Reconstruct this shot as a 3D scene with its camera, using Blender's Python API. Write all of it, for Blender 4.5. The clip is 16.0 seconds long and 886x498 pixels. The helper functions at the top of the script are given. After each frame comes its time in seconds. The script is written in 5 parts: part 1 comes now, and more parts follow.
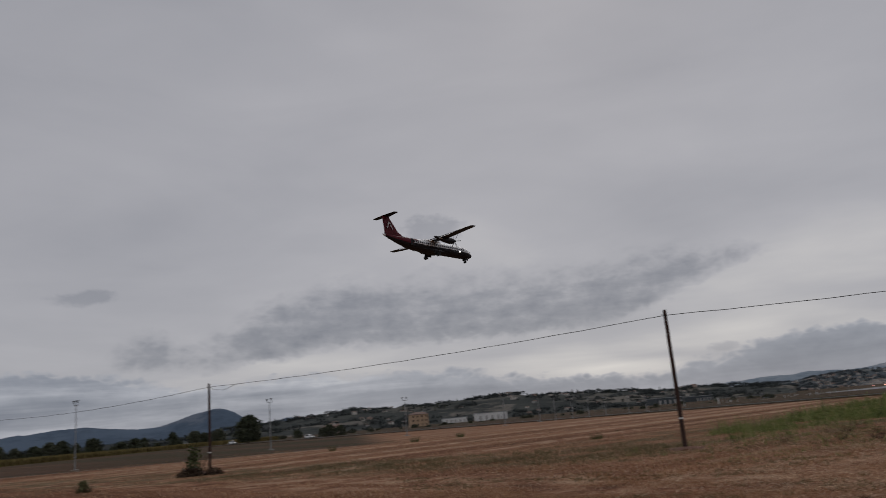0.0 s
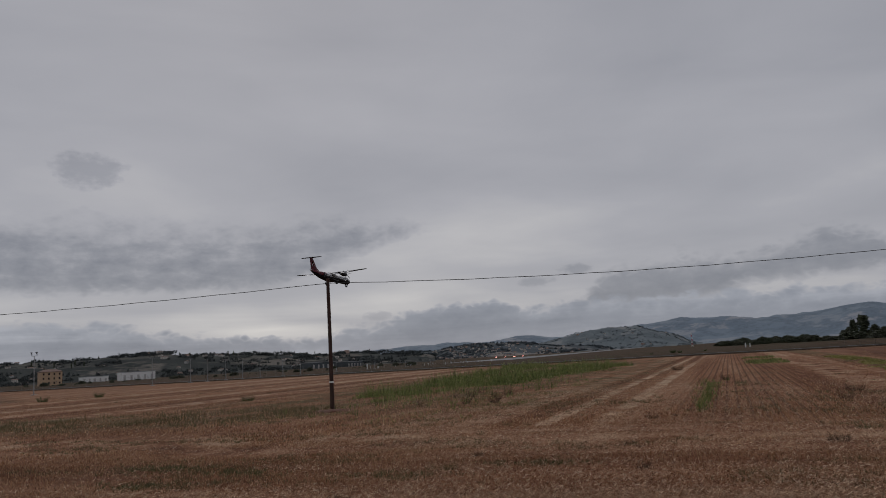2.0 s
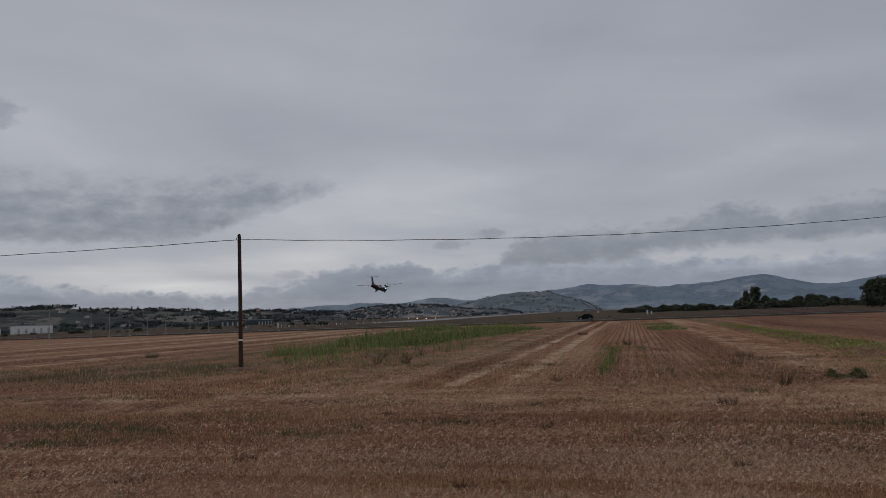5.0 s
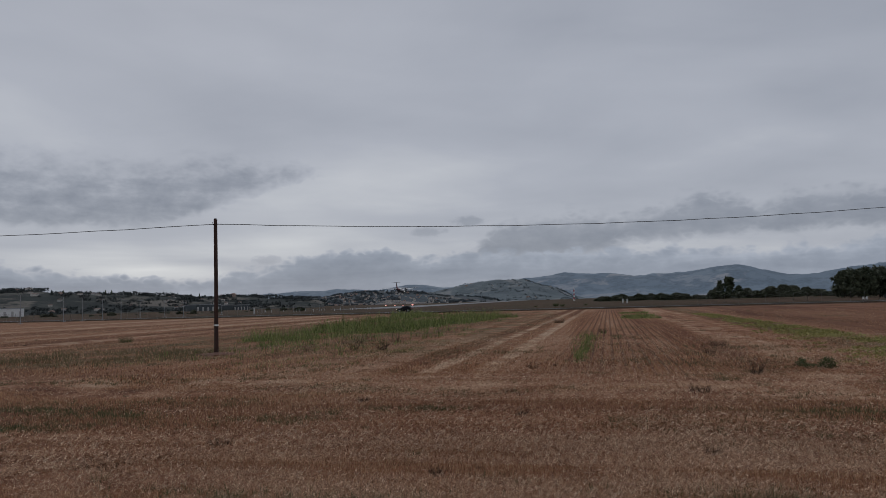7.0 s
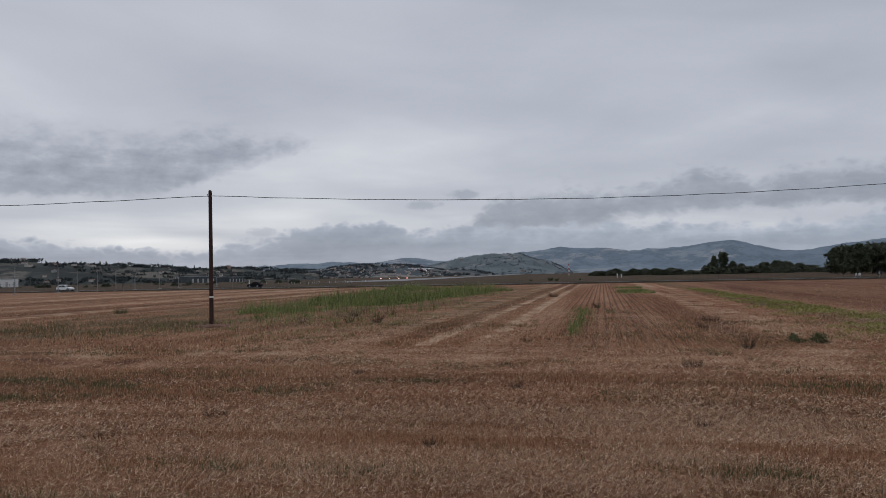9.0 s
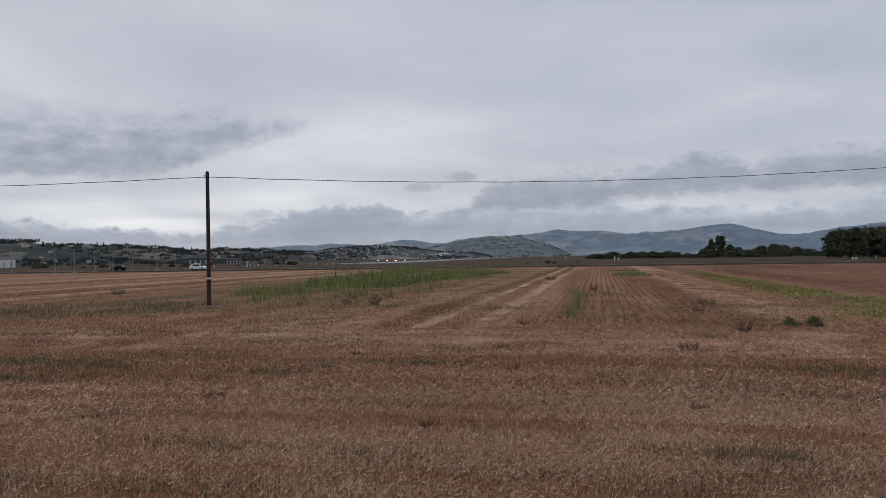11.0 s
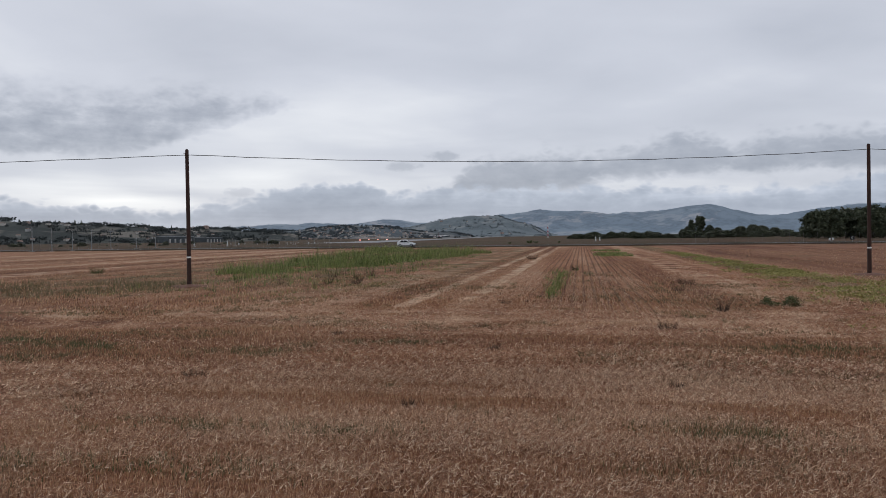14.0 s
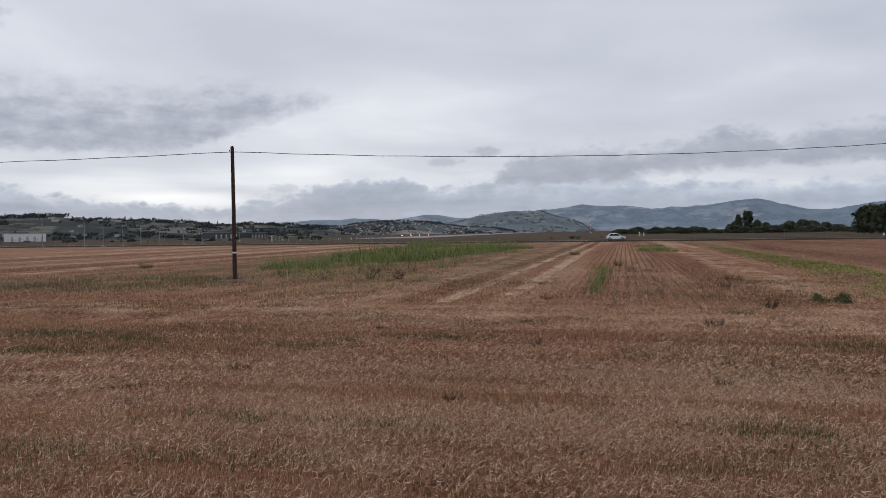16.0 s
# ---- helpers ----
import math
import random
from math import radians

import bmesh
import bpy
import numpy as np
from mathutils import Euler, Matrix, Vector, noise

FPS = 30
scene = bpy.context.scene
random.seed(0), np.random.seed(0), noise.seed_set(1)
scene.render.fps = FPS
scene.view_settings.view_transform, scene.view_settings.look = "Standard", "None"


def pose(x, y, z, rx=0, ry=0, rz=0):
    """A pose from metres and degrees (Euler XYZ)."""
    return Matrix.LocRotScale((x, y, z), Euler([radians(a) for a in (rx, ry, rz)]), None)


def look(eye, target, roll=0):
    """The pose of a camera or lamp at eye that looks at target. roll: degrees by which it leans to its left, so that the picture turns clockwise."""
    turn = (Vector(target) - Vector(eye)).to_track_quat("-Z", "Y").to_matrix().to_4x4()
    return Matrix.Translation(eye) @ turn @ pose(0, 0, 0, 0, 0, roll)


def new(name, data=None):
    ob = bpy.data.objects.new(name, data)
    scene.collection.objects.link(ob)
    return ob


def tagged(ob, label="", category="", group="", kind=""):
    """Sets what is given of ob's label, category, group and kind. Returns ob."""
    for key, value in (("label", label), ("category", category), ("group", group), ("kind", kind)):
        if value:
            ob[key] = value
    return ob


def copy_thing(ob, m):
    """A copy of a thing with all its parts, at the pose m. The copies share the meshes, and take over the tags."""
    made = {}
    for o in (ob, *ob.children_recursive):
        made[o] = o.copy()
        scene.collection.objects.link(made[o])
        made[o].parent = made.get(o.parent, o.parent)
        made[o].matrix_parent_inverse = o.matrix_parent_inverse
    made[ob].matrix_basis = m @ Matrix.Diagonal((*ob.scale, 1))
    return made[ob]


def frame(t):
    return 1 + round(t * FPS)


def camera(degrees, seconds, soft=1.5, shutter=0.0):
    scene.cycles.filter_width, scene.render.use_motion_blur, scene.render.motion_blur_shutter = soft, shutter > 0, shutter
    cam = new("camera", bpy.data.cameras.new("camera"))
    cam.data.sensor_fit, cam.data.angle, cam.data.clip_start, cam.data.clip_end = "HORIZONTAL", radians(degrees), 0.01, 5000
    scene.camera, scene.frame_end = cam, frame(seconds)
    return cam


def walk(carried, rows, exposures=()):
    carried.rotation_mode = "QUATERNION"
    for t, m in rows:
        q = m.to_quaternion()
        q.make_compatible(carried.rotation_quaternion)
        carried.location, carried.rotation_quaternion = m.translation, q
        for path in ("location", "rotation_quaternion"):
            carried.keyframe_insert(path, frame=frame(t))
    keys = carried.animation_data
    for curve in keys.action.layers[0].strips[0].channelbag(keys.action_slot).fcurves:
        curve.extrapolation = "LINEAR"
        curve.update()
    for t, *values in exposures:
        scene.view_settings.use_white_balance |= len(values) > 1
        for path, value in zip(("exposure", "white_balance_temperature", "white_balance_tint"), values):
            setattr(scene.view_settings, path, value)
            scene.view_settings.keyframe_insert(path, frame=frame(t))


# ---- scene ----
# Camera: held by someone who stands on the edge of the field and turns to follow the landing aircraft.
EYE = 2.4
cam = camera(60.86, 16.0, 0.7, 0.25)
PATH = [  # seconds, yaw, pitch, roll
    (0.0, -0.16, 12.81, 4.90), (0.5, -10.13, 11.52, 4.52), (1.0, -18.14, 10.53, 4.51), (1.5, -22.71, 9.35, 3.79),
    (2.0, -25.59, 8.23, 3.29), (2.5, -27.44, 7.43, 3.02), (3.0, -29.07, 6.74, 2.83), (3.5, -30.26, 6.18, 2.58),
    (4.0, -31.07, 5.72, 2.37), (6.5, -33.47, 4.23, 1.61), (7.0, -33.92, 3.98, 1.52), (7.5, -34.27, 3.68, 1.57),
    (8.0, -34.47, 3.10, 1.40), (8.5, -34.37, 2.43, 1.25), (9.0, -34.30, 1.96, 1.12), (11.5, -34.56, 0.31, 0.85),
    (12.0, -34.66, 0.01, 0.78), (12.5, -34.73, -0.32, 0.77), (13.0, -34.93, -0.65, 0.74), (13.5, -35.51, -0.88, 0.75),
    (14.0, -35.86, -0.96, 0.71), (14.5, -34.84, -1.01, 0.78), (15.0, -33.60, -1.02, 0.79), (15.5, -33.06, -1.13, 0.79),
    (16.0, -32.70, -1.27, 0.77),
]
EXPOSURES = [(0.0, -0.44, 6700, 11), (1.0, -0.50, 6700, 11), (2.0, -0.52, 6600, 11), (4.0, -0.50, 6350, 9), (6.5, -0.41, 6250, 9), (7.5, -0.31, 6200, 9), (9.0, -0.08, 6250, 9), (11.5, 0.06, 6250, 9), (13.0, 0.20, 6300, 9), (16.0, 0.25, 6300, 9)]
walk(cam, [(t, pose(0, 0, EYE, 90 + p, r, w)) for t, w, p, r in PATH], EXPOSURES)


# ---- node helpers ----
class Nodes:
    """Short ways to wire a node tree."""

    def __init__(self, tree):
        self.tree = tree
        tree.nodes.clear()

    def put(self, socket, value):
        if isinstance(value, bpy.types.NodeSocket):
            self.tree.links.new(value, socket)
        elif value is not None:
            socket.default_value = value

    def add(self, kind, **settings):
        node = self.tree.nodes.new(kind)
        for key, value in settings.items():
            setattr(node, key, value)
        return node

    def m(self, op, a, b=None, c=None):
        node = self.add("ShaderNodeMath", operation=op)
        for i, value in enumerate((a, b, c)):
            self.put(node.inputs[i], value)
        return node.outputs[0]

    def step(self, x, lo, hi, out_lo=0.0, out_hi=1.0):
        node = self.add("ShaderNodeMapRange", interpolation_type="SMOOTHSTEP")
        for i, value in enumerate((x, lo, hi, out_lo, out_hi)):
            self.put(node.inputs[i], value)
        return node.outputs[0]

    def xyz(self, x, y, z=0.0):
        node = self.add("ShaderNodeCombineXYZ")
        for i, value in enumerate((x, y, z)):
            self.put(node.inputs[i], value)
        return node.outputs[0]

    def split(self, v):
        node = self.add("ShaderNodeSeparateXYZ")
        self.put(node.inputs[0], v)
        return node.outputs

    def noise(self, v, scale, detail=4.0, rough=0.55, warp=0.0):
        node = self.add("ShaderNodeTexNoise")
        self.put(node.inputs["Vector"], v)
        node.inputs["Scale"].default_value, node.inputs["Detail"].default_value = scale, detail
        node.inputs["Roughness"].default_value, node.inputs["Distortion"].default_value = rough, warp
        return node.outputs[0]

    def cells(self, v, scale):
        node = self.add("ShaderNodeTexVoronoi")
        self.put(node.inputs["Vector"], v)
        node.inputs["Scale"].default_value = scale
        return node.outputs

    def ramp(self, x, stops):
        node = self.add("ShaderNodeValToRGB")
        self.put(node.inputs[0], x)
        el = node.color_ramp.elements
        while len(el) < len(stops):
            el.new(0.5)
        for e, (at, col) in zip(el, stops):
            e.position, e.color = at, (*col, 1) if len(col) == 3 else col
        return node.outputs[0]

    def mix(self, f, a, b, blend="MIX"):
        node = self.add("ShaderNodeMix", data_type="RGBA", blend_type=blend)
        self.put(node.inputs[0], f)
        for i, value in ((6, a), (7, b)):
            self.put(node.inputs[i], (*value, 1) if isinstance(value, tuple) else value)
        return node.outputs[2]


def surface(name, make, rough=0.8, metal=0.0, bump=None, gloss=0.5):
    """A material; make(n, where) gives its colour and, if it likes, a height for the relief."""
    mat = bpy.data.materials.new(name)
    mat.use_nodes = True
    n = Nodes(mat.node_tree)
    where = n.add("ShaderNodeTexCoord").outputs["Object"]
    got = make(n, where)
    colour, height = got if isinstance(got, tuple) and len(got) == 2 else (got, None)
    shader, out = n.add("ShaderNodeBsdfPrincipled"), n.add("ShaderNodeOutputMaterial")
    n.put(shader.inputs["Base Color"], (*colour, 1) if isinstance(colour, tuple) else colour)
    shader.inputs["Roughness"].default_value, shader.inputs["Metallic"].default_value = rough, metal
    shader.inputs["Specular IOR Level"].default_value = gloss
    if height is not None:
        b = n.add("ShaderNodeBump")
        b.inputs["Strength"].default_value, b.inputs["Distance"].default_value = bump or (0.4, 0.02)
        n.put(b.inputs["Height"], height)
        n.tree.links.new(b.outputs[0], shader.inputs["Normal"])
    n.tree.links.new(shader.outputs[0], out.inputs[0])
    return mat


def worn(name, colour, rough=0.7, metal=0.0, spread=0.25, scale=3.0, gloss=0.5):
    """A paint, metal or wood with grain and stains at two scales."""
    dark = tuple(c * (1 - spread) for c in colour)
    light = tuple(min(1, c * (1 + spread)) for c in colour)

    def make(n, p):
        a, b = n.noise(p, scale, 4), n.noise(p, scale * 9, 3)
        return n.ramp(n.m("ADD", n.m("MULTIPLY", a, 0.65), n.m("MULTIPLY", b, 0.35)), [(0.3, dark), (0.7, light)]), b
    return surface(name, make, rough, metal, (0.15, 0.01), gloss)


def glowing(name, colour, strength):
    mat = bpy.data.materials.new(name)
    mat.use_nodes = True
    n = Nodes(mat.node_tree)
    e, out = n.add("ShaderNodeEmission"), n.add("ShaderNodeOutputMaterial")
    e.inputs[0].default_value, e.inputs[1].default_value = (*colour, 1), strength
    n.tree.links.new(e.outputs[0], out.inputs[0])
    return mat


# ---- sky and sun ----
def az_curve(n, az, points):
    """A height in degrees over the horizon as a smooth function of the bearing."""
    lin = n.add("ShaderNodeMapRange")
    for i, value in enumerate((az, -80.0, 50.0, 0.0, 1.0)):
        n.put(lin.inputs[i], value)
    curve = n.add("ShaderNodeFloatCurve")
    n.put(curve.inputs["Value"], lin.outputs[0])
    pts = curve.mapping.curves[0].points
    while len(pts) < len(points):
        pts.new(0.5, 0.5)
    for p, (a, e) in zip(pts, sorted(points)):
        p.location = ((a + 80) / 130, e / 16)
    curve.mapping.update()
    return n.m("MULTIPLY", curve.outputs[0], 16.0)


def spot(n, place, a, e, wa, we):
    """1 in the middle of an oval of the sky, 0 at its rim."""
    mp = n.add("ShaderNodeMapping", vector_type="TEXTURE")
    n.put(mp.inputs[0], place)
    mp.inputs["Location"].default_value, mp.inputs["Scale"].default_value = (a, e, 0), (wa, we, 1)
    g = n.add("ShaderNodeTexGradient", gradient_type="SPHERICAL")
    n.put(g.inputs[0], mp.outputs[0])
    return g.outputs[1]


def make_sky():
    world = bpy.data.worlds.new("sky")
    world.use_nodes = True
    scene.world = world
    n = Nodes(world.node_tree)
    d = n.add("ShaderNodeTexCoord").outputs["Generated"]
    x, y, z = n.split(d)
    az = n.m("MULTIPLY", n.m("ARCTAN2", n.m("MULTIPLY", x, -1.0), y), 57.2958)
    el = n.m("MULTIPLY", n.m("ARCSINE", z), 57.2958)
    place = n.xyz(az, el)

    def add(*terms):
        got = terms[0]
        for t in terms[1:]:
            got = n.m("ADD", got, t)
        return got

    def off(v, k):
        return n.m("MULTIPLY", n.m("SUBTRACT", v, 0.5), k)

    def field(fa, fe, seed, detail=4, rough=0.55, warp=0.0):
        return n.noise(n.xyz(n.m("MULTIPLY", az, fa), n.m("MULTIPLY", el, fe), seed), 1.0, detail, rough, warp)

    def billow(fa, fe, seed):
        return n.m("MULTIPLY", n.m("ABSOLUTE", n.m("SUBTRACT", field(fa, fe, seed, 1), 0.5)), 2.0)

    # the high deck, seen in perspective
    up = n.m("ADD", n.m("MAXIMUM", z, 0.0), 0.10)
    deck = n.xyz(n.m("DIVIDE", x, up), n.m("DIVIDE", y, up))
    broad = n.noise(deck, 0.42, 4, 0.5, 0.5)
    fine = n.noise(deck, 1.6, 5, 0.55, 0.3)
    light = add(off(broad, 0.62), off(fine, 0.16), off(field(0.05, 0.16, 2.0, 5, 0.5, 0.6), 0.22), n.step(el, 3.0, 40.0, 0.66, 0.50))
    for a, e, wa, we, high in GAPS:
        light = n.m("ADD", light, n.m("MULTIPLY", n.step(spot(n, place, a, e, wa, we), 0.0, 0.9), high))
    # edges and lumps that all the lower clouds share
    lobes, lumps, grain = field(0.24, 0.40, 4.0, 3), field(0.42, 0.80, 7.0, 5, 0.58), field(1.5, 2.6, 11.0, 4, 0.6)
    puff = add(n.m("MULTIPLY", billow(0.42, 0.75, 5.0), 1.5), n.m("MULTIPLY", billow(1.1, 1.9, 8.0), 0.8))
    edge = add(off(lobes, 1.6), puff, off(grain, 0.22), -0.42)
    holes = field(0.20, 0.42, 17.0, 4, 0.55, 0.5)
    streak = field(0.09, 0.95, 13.0, 5, 0.55, 0.3)

    def layer(light, top, bottom, crisp, base, depth, texture, streaks, thin, ragged=1.0):
        """A sheet of cloud between two heights: pale at its tops, darker towards its base."""
        under = n.m("ADD", n.m("SUBTRACT", az_curve(n, az, top), el), n.m("MULTIPLY", edge, ragged))
        cover = n.m("MULTIPLY", n.step(under, -0.15, crisp), n.step(n.m("ADD", holes, n.m("MULTIPLY", under, 0.10)), 0.34, 0.58, 1.0 - thin, 1.0))
        if bottom:
            above = n.m("ADD", n.m("SUBTRACT", el, az_curve(n, az, bottom)), add(n.m("MULTIPLY", edge, 0.5), off(lumps, 1.2)))
            cover = n.m("MULTIPLY", cover, n.step(above, -0.35, 0.75))
        body = add(base, n.step(under, 0.0, depth, 0.18, 0.0), off(lumps, texture), off(grain, texture * 0.10), off(streak, streaks))
        return n.m("ADD", n.m("MULTIPLY", light, n.m("SUBTRACT", 1.0, cover)), n.m("MULTIPLY", body, cover)), cover

    light, _ = layer(light, MID_TOP, MID_BASE, 2.6, 0.26, 5.0, 1.0, 0.35, 0.42)
    light, _ = layer(light, RIGHT_TOP, RIGHT_BASE, 1.1, 0.25, 2.2, 0.55, 0.2, 0.12)
    light, bank = layer(light, BANK_TOP, None, 0.5, n.m("ADD", n.step(az, -46.0, -26.0, 0.33, 0.20), n.step(az, -6.0, 8.0, 0.0, 0.17)), 1.6, 0.38, n.step(az, -8.0, 6.0, 0.5, 1.3), 0.05, 0.75)
    light = n.m("ADD", light, n.m("MULTIPLY", bank, n.step(el, 0.7, 2.3, 0.14, 0.0)))
    # single small clouds
    for a, e, wa, we, deep in CLOUDS:
        g = n.m("ADD", spot(n, place, a, e, wa, we), n.m("ADD", off(lumps, 1.6), off(grain, 0.5)))
        light = n.m("SUBTRACT", light, n.m("MULTIPLY", n.m("MULTIPLY", n.step(g, 0.22, 0.75), n.step(spot(n, place, a, e, wa, we), 0.05, 0.35)), deep))
    colour = n.ramp(light, [(0.0, (0.24, 0.26, 0.315)), (0.35, (0.365, 0.382, 0.435)), (0.65, (0.53, 0.54, 0.59)), (1.0, (0.88, 0.87, 0.86))])
    colour = n.mix(n.m("MULTIPLY", bank, 0.8), colour, n.mix(1.0, colour, (0.93, 0.985, 1.05), "MULTIPLY"))
    air = n.add("ShaderNodeTexSky", sky_type="NISHITA", sun_disc=False, sun_elevation=radians(38), sun_rotation=radians(14))
    clear = n.mix(1.0, air.outputs[0], (0.10, 0.10, 0.10), "MULTIPLY")
    back, out = n.add("ShaderNodeBackground"), n.add("ShaderNodeOutputWorld")
    n.put(back.inputs[0], n.mix(0.95, clear, colour))
    n.tree.links.new(back.outputs[0], out.inputs[0])


# bearing and height of the cloud sheets, in degrees
MID_TOP = [(50, 5.0), (27, 5.6), (23.6, 6.1), (22.3, 8.0), (19.8, 8.6), (18.4, 7.6), (15.7, 8.4), (13.6, 9.6), (10.3, 11.0), (7.2, 11.8), (2, 11.5), (-4, 11.4), (-9, 11.2), (-15, 11.5), (-20, 11.5), (-24, 10.8), (-27, 9.2), (-34, 7.0), (-80, 6.0)]
MID_BASE = [(50, 8.0), (27, 6.8), (23, 5.7), (21, 5.1), (12, 5.3), (7, 6.0), (1, 5.7), (-4, 5.8), (-10, 5.8), (-14, 6.1), (-18, 7.6), (-22, 8.8), (-26, 10.0), (-34, 11.0), (-80, 11.0)]
RIGHT_TOP = [(50, 2.0), (-30, 3.0), (-36.2, 4.2), (-38, 5.9), (-41.5, 6.6), (-46.7, 6.6), (-50.3, 6.9), (-52.3, 7.4), (-54.2, 7.8), (-55.7, 7.3), (-57.6, 6.7), (-58.7, 7.5), (-60.5, 7.2), (-66, 7.3), (-80, 7.3)]
RIGHT_BASE = [(50, 6.0), (-30, 6.0), (-36.0, 3.0), (-41, 2.6), (-45, 3.0), (-48.3, 3.9), (-55.4, 4.2), (-59.7, 4.2), (-66, 4.1), (-80, 4.0)]
BANK_TOP = [(50, 4.0), (31, 5.6), (25, 5.2), (20, 4.3), (16, 3.7), (10.6, 4.4), (5.6, 3.9), (0.9, 3.8), (-4.5, 3.1), (-7.8, 2.6), (-11, 2.4), (-15, 2.2), (-17, 2.3), (-18.5, 2.7), (-20.5, 2.8), (-22.2, 3.3),
            (-24.6, 3.9), (-27, 4.1), (-31, 3.8), (-32.7, 3.5), (-35, 3.8), (-40, 3.8), (-46, 3.7), (-52, 3.5), (-60, 3.2), (-66, 3.8), (-80, 3.6)]
CLOUDS = [(-0.6, 14.3, 3.6, 1.9, 0.24), (24.9, 10.3, 3.6, 0.9, 0.2), (-36.0, 6.05, 2.4, 0.6, 0.24), (-33.1, 5.3, 2.0, 0.6, 0.2), (-20.9, 3.4, 1.7, 0.6, 0.16)]
GAPS = [(-14, 2.5, 8, 0.9, 0.26), (-9, 3.6, 10, 1.4, 0.16), (-20, 4.2, 8, 1.8, 0.16), (-27, 8.0, 14, 5, 0.16), (22, 13, 16, 7, -0.09), (-64, 20, 20, 9, -0.06), (-20, 14, 16, 4, -0.10), (-62, 13, 10, 4, -0.10), (8, 4.6, 16, 1.2, 0.12), (-38, 9.0, 16, 4, 0.10)]
make_sky()
sun = new("sun", bpy.data.lights.new("sun", "SUN"))
sun.data.energy, sun.data.angle, sun.data.color = 0.5, radians(40), (1.0, 0.96, 0.9)
sun.matrix_world = look((0.24 * 60, 0.97 * 60, 48), (0, 0, 0))

# ---- directions of the plain ----
ROW_U, ROW_V = Vector((0.692, -0.722)), Vector((0.722, 0.692))      # across and along the drilled rows
RUN_A, RUN_O = Vector((0.677, 0.736)), Vector((-0.736, 0.677))      # along the runway and to its left
ROAD_AT, ROAD_DIR, ROAD_N = Vector((99, 152)), Vector((0.70, -0.714)), Vector((0.714, 0.70))


def smooth(a, b, x):
    t = np.clip((np.asarray(x, float) - a) / (b - a), 0, 1)
    return t * t * (3 - 2 * t)


def ground_z(x, y):
    c = 0.714 * np.asarray(x, float) + 0.70 * np.asarray(y, float)
    return -0.8 * smooth(190, 420, c)


def uv_at(u, v):
    p = ROW_U * u + ROW_V * v
    return p.x, p.y


def runway_at(along, off):
    p = RUN_A * along + RUN_O * off
    return p.x, p.y


def road_at(s, off=0.0):
    p = ROAD_AT + ROAD_DIR * s + ROAD_N * off
    return p.x, p.y


def polar(az, d):
    return -math.sin(radians(az)) * d, math.cos(radians(az)) * d


# ---- materials ----
# swathes: place across them, half width, paler (+) or darker (-); the headland's run along u, the field's along v
HEADLAND = [(21.8, 3.0, 0.14), (16.2, 1.9, -0.05), (12.7, 0.35, 0.08), (11.95, 0.3, -0.05), (11.3, 0.22, 0.13), (10.65, 0.34, -0.10), (9.3, 0.8, 0.05), (7.9, 0.45, -0.03), (6.9, 0.5, 0.05)]
SWATHES = [(-6.1, 0.27, 0.36), (-4.2, 0.32, 0.22), (-8.9, 0.8, 0.15), (-7.4, 0.5, -0.15), (-5.1, 0.35, -0.08), (-11.2, 0.9, 0.08), (6.5, 1.1, 0.17), (8.9, 0.5, 0.10), (4.4, 0.6, -0.05), (-39.5, 1.6, 0.17), (-36.0, 1.0, -0.12), (-44.0, 1.6, -0.12), (-48.5, 1.4, 0.12), (-53.0, 1.2, -0.1), (-57.5, 2.2, 0.16), (-70.0, 3.0, 0.12), (-88.0, 4.0, 0.12)]


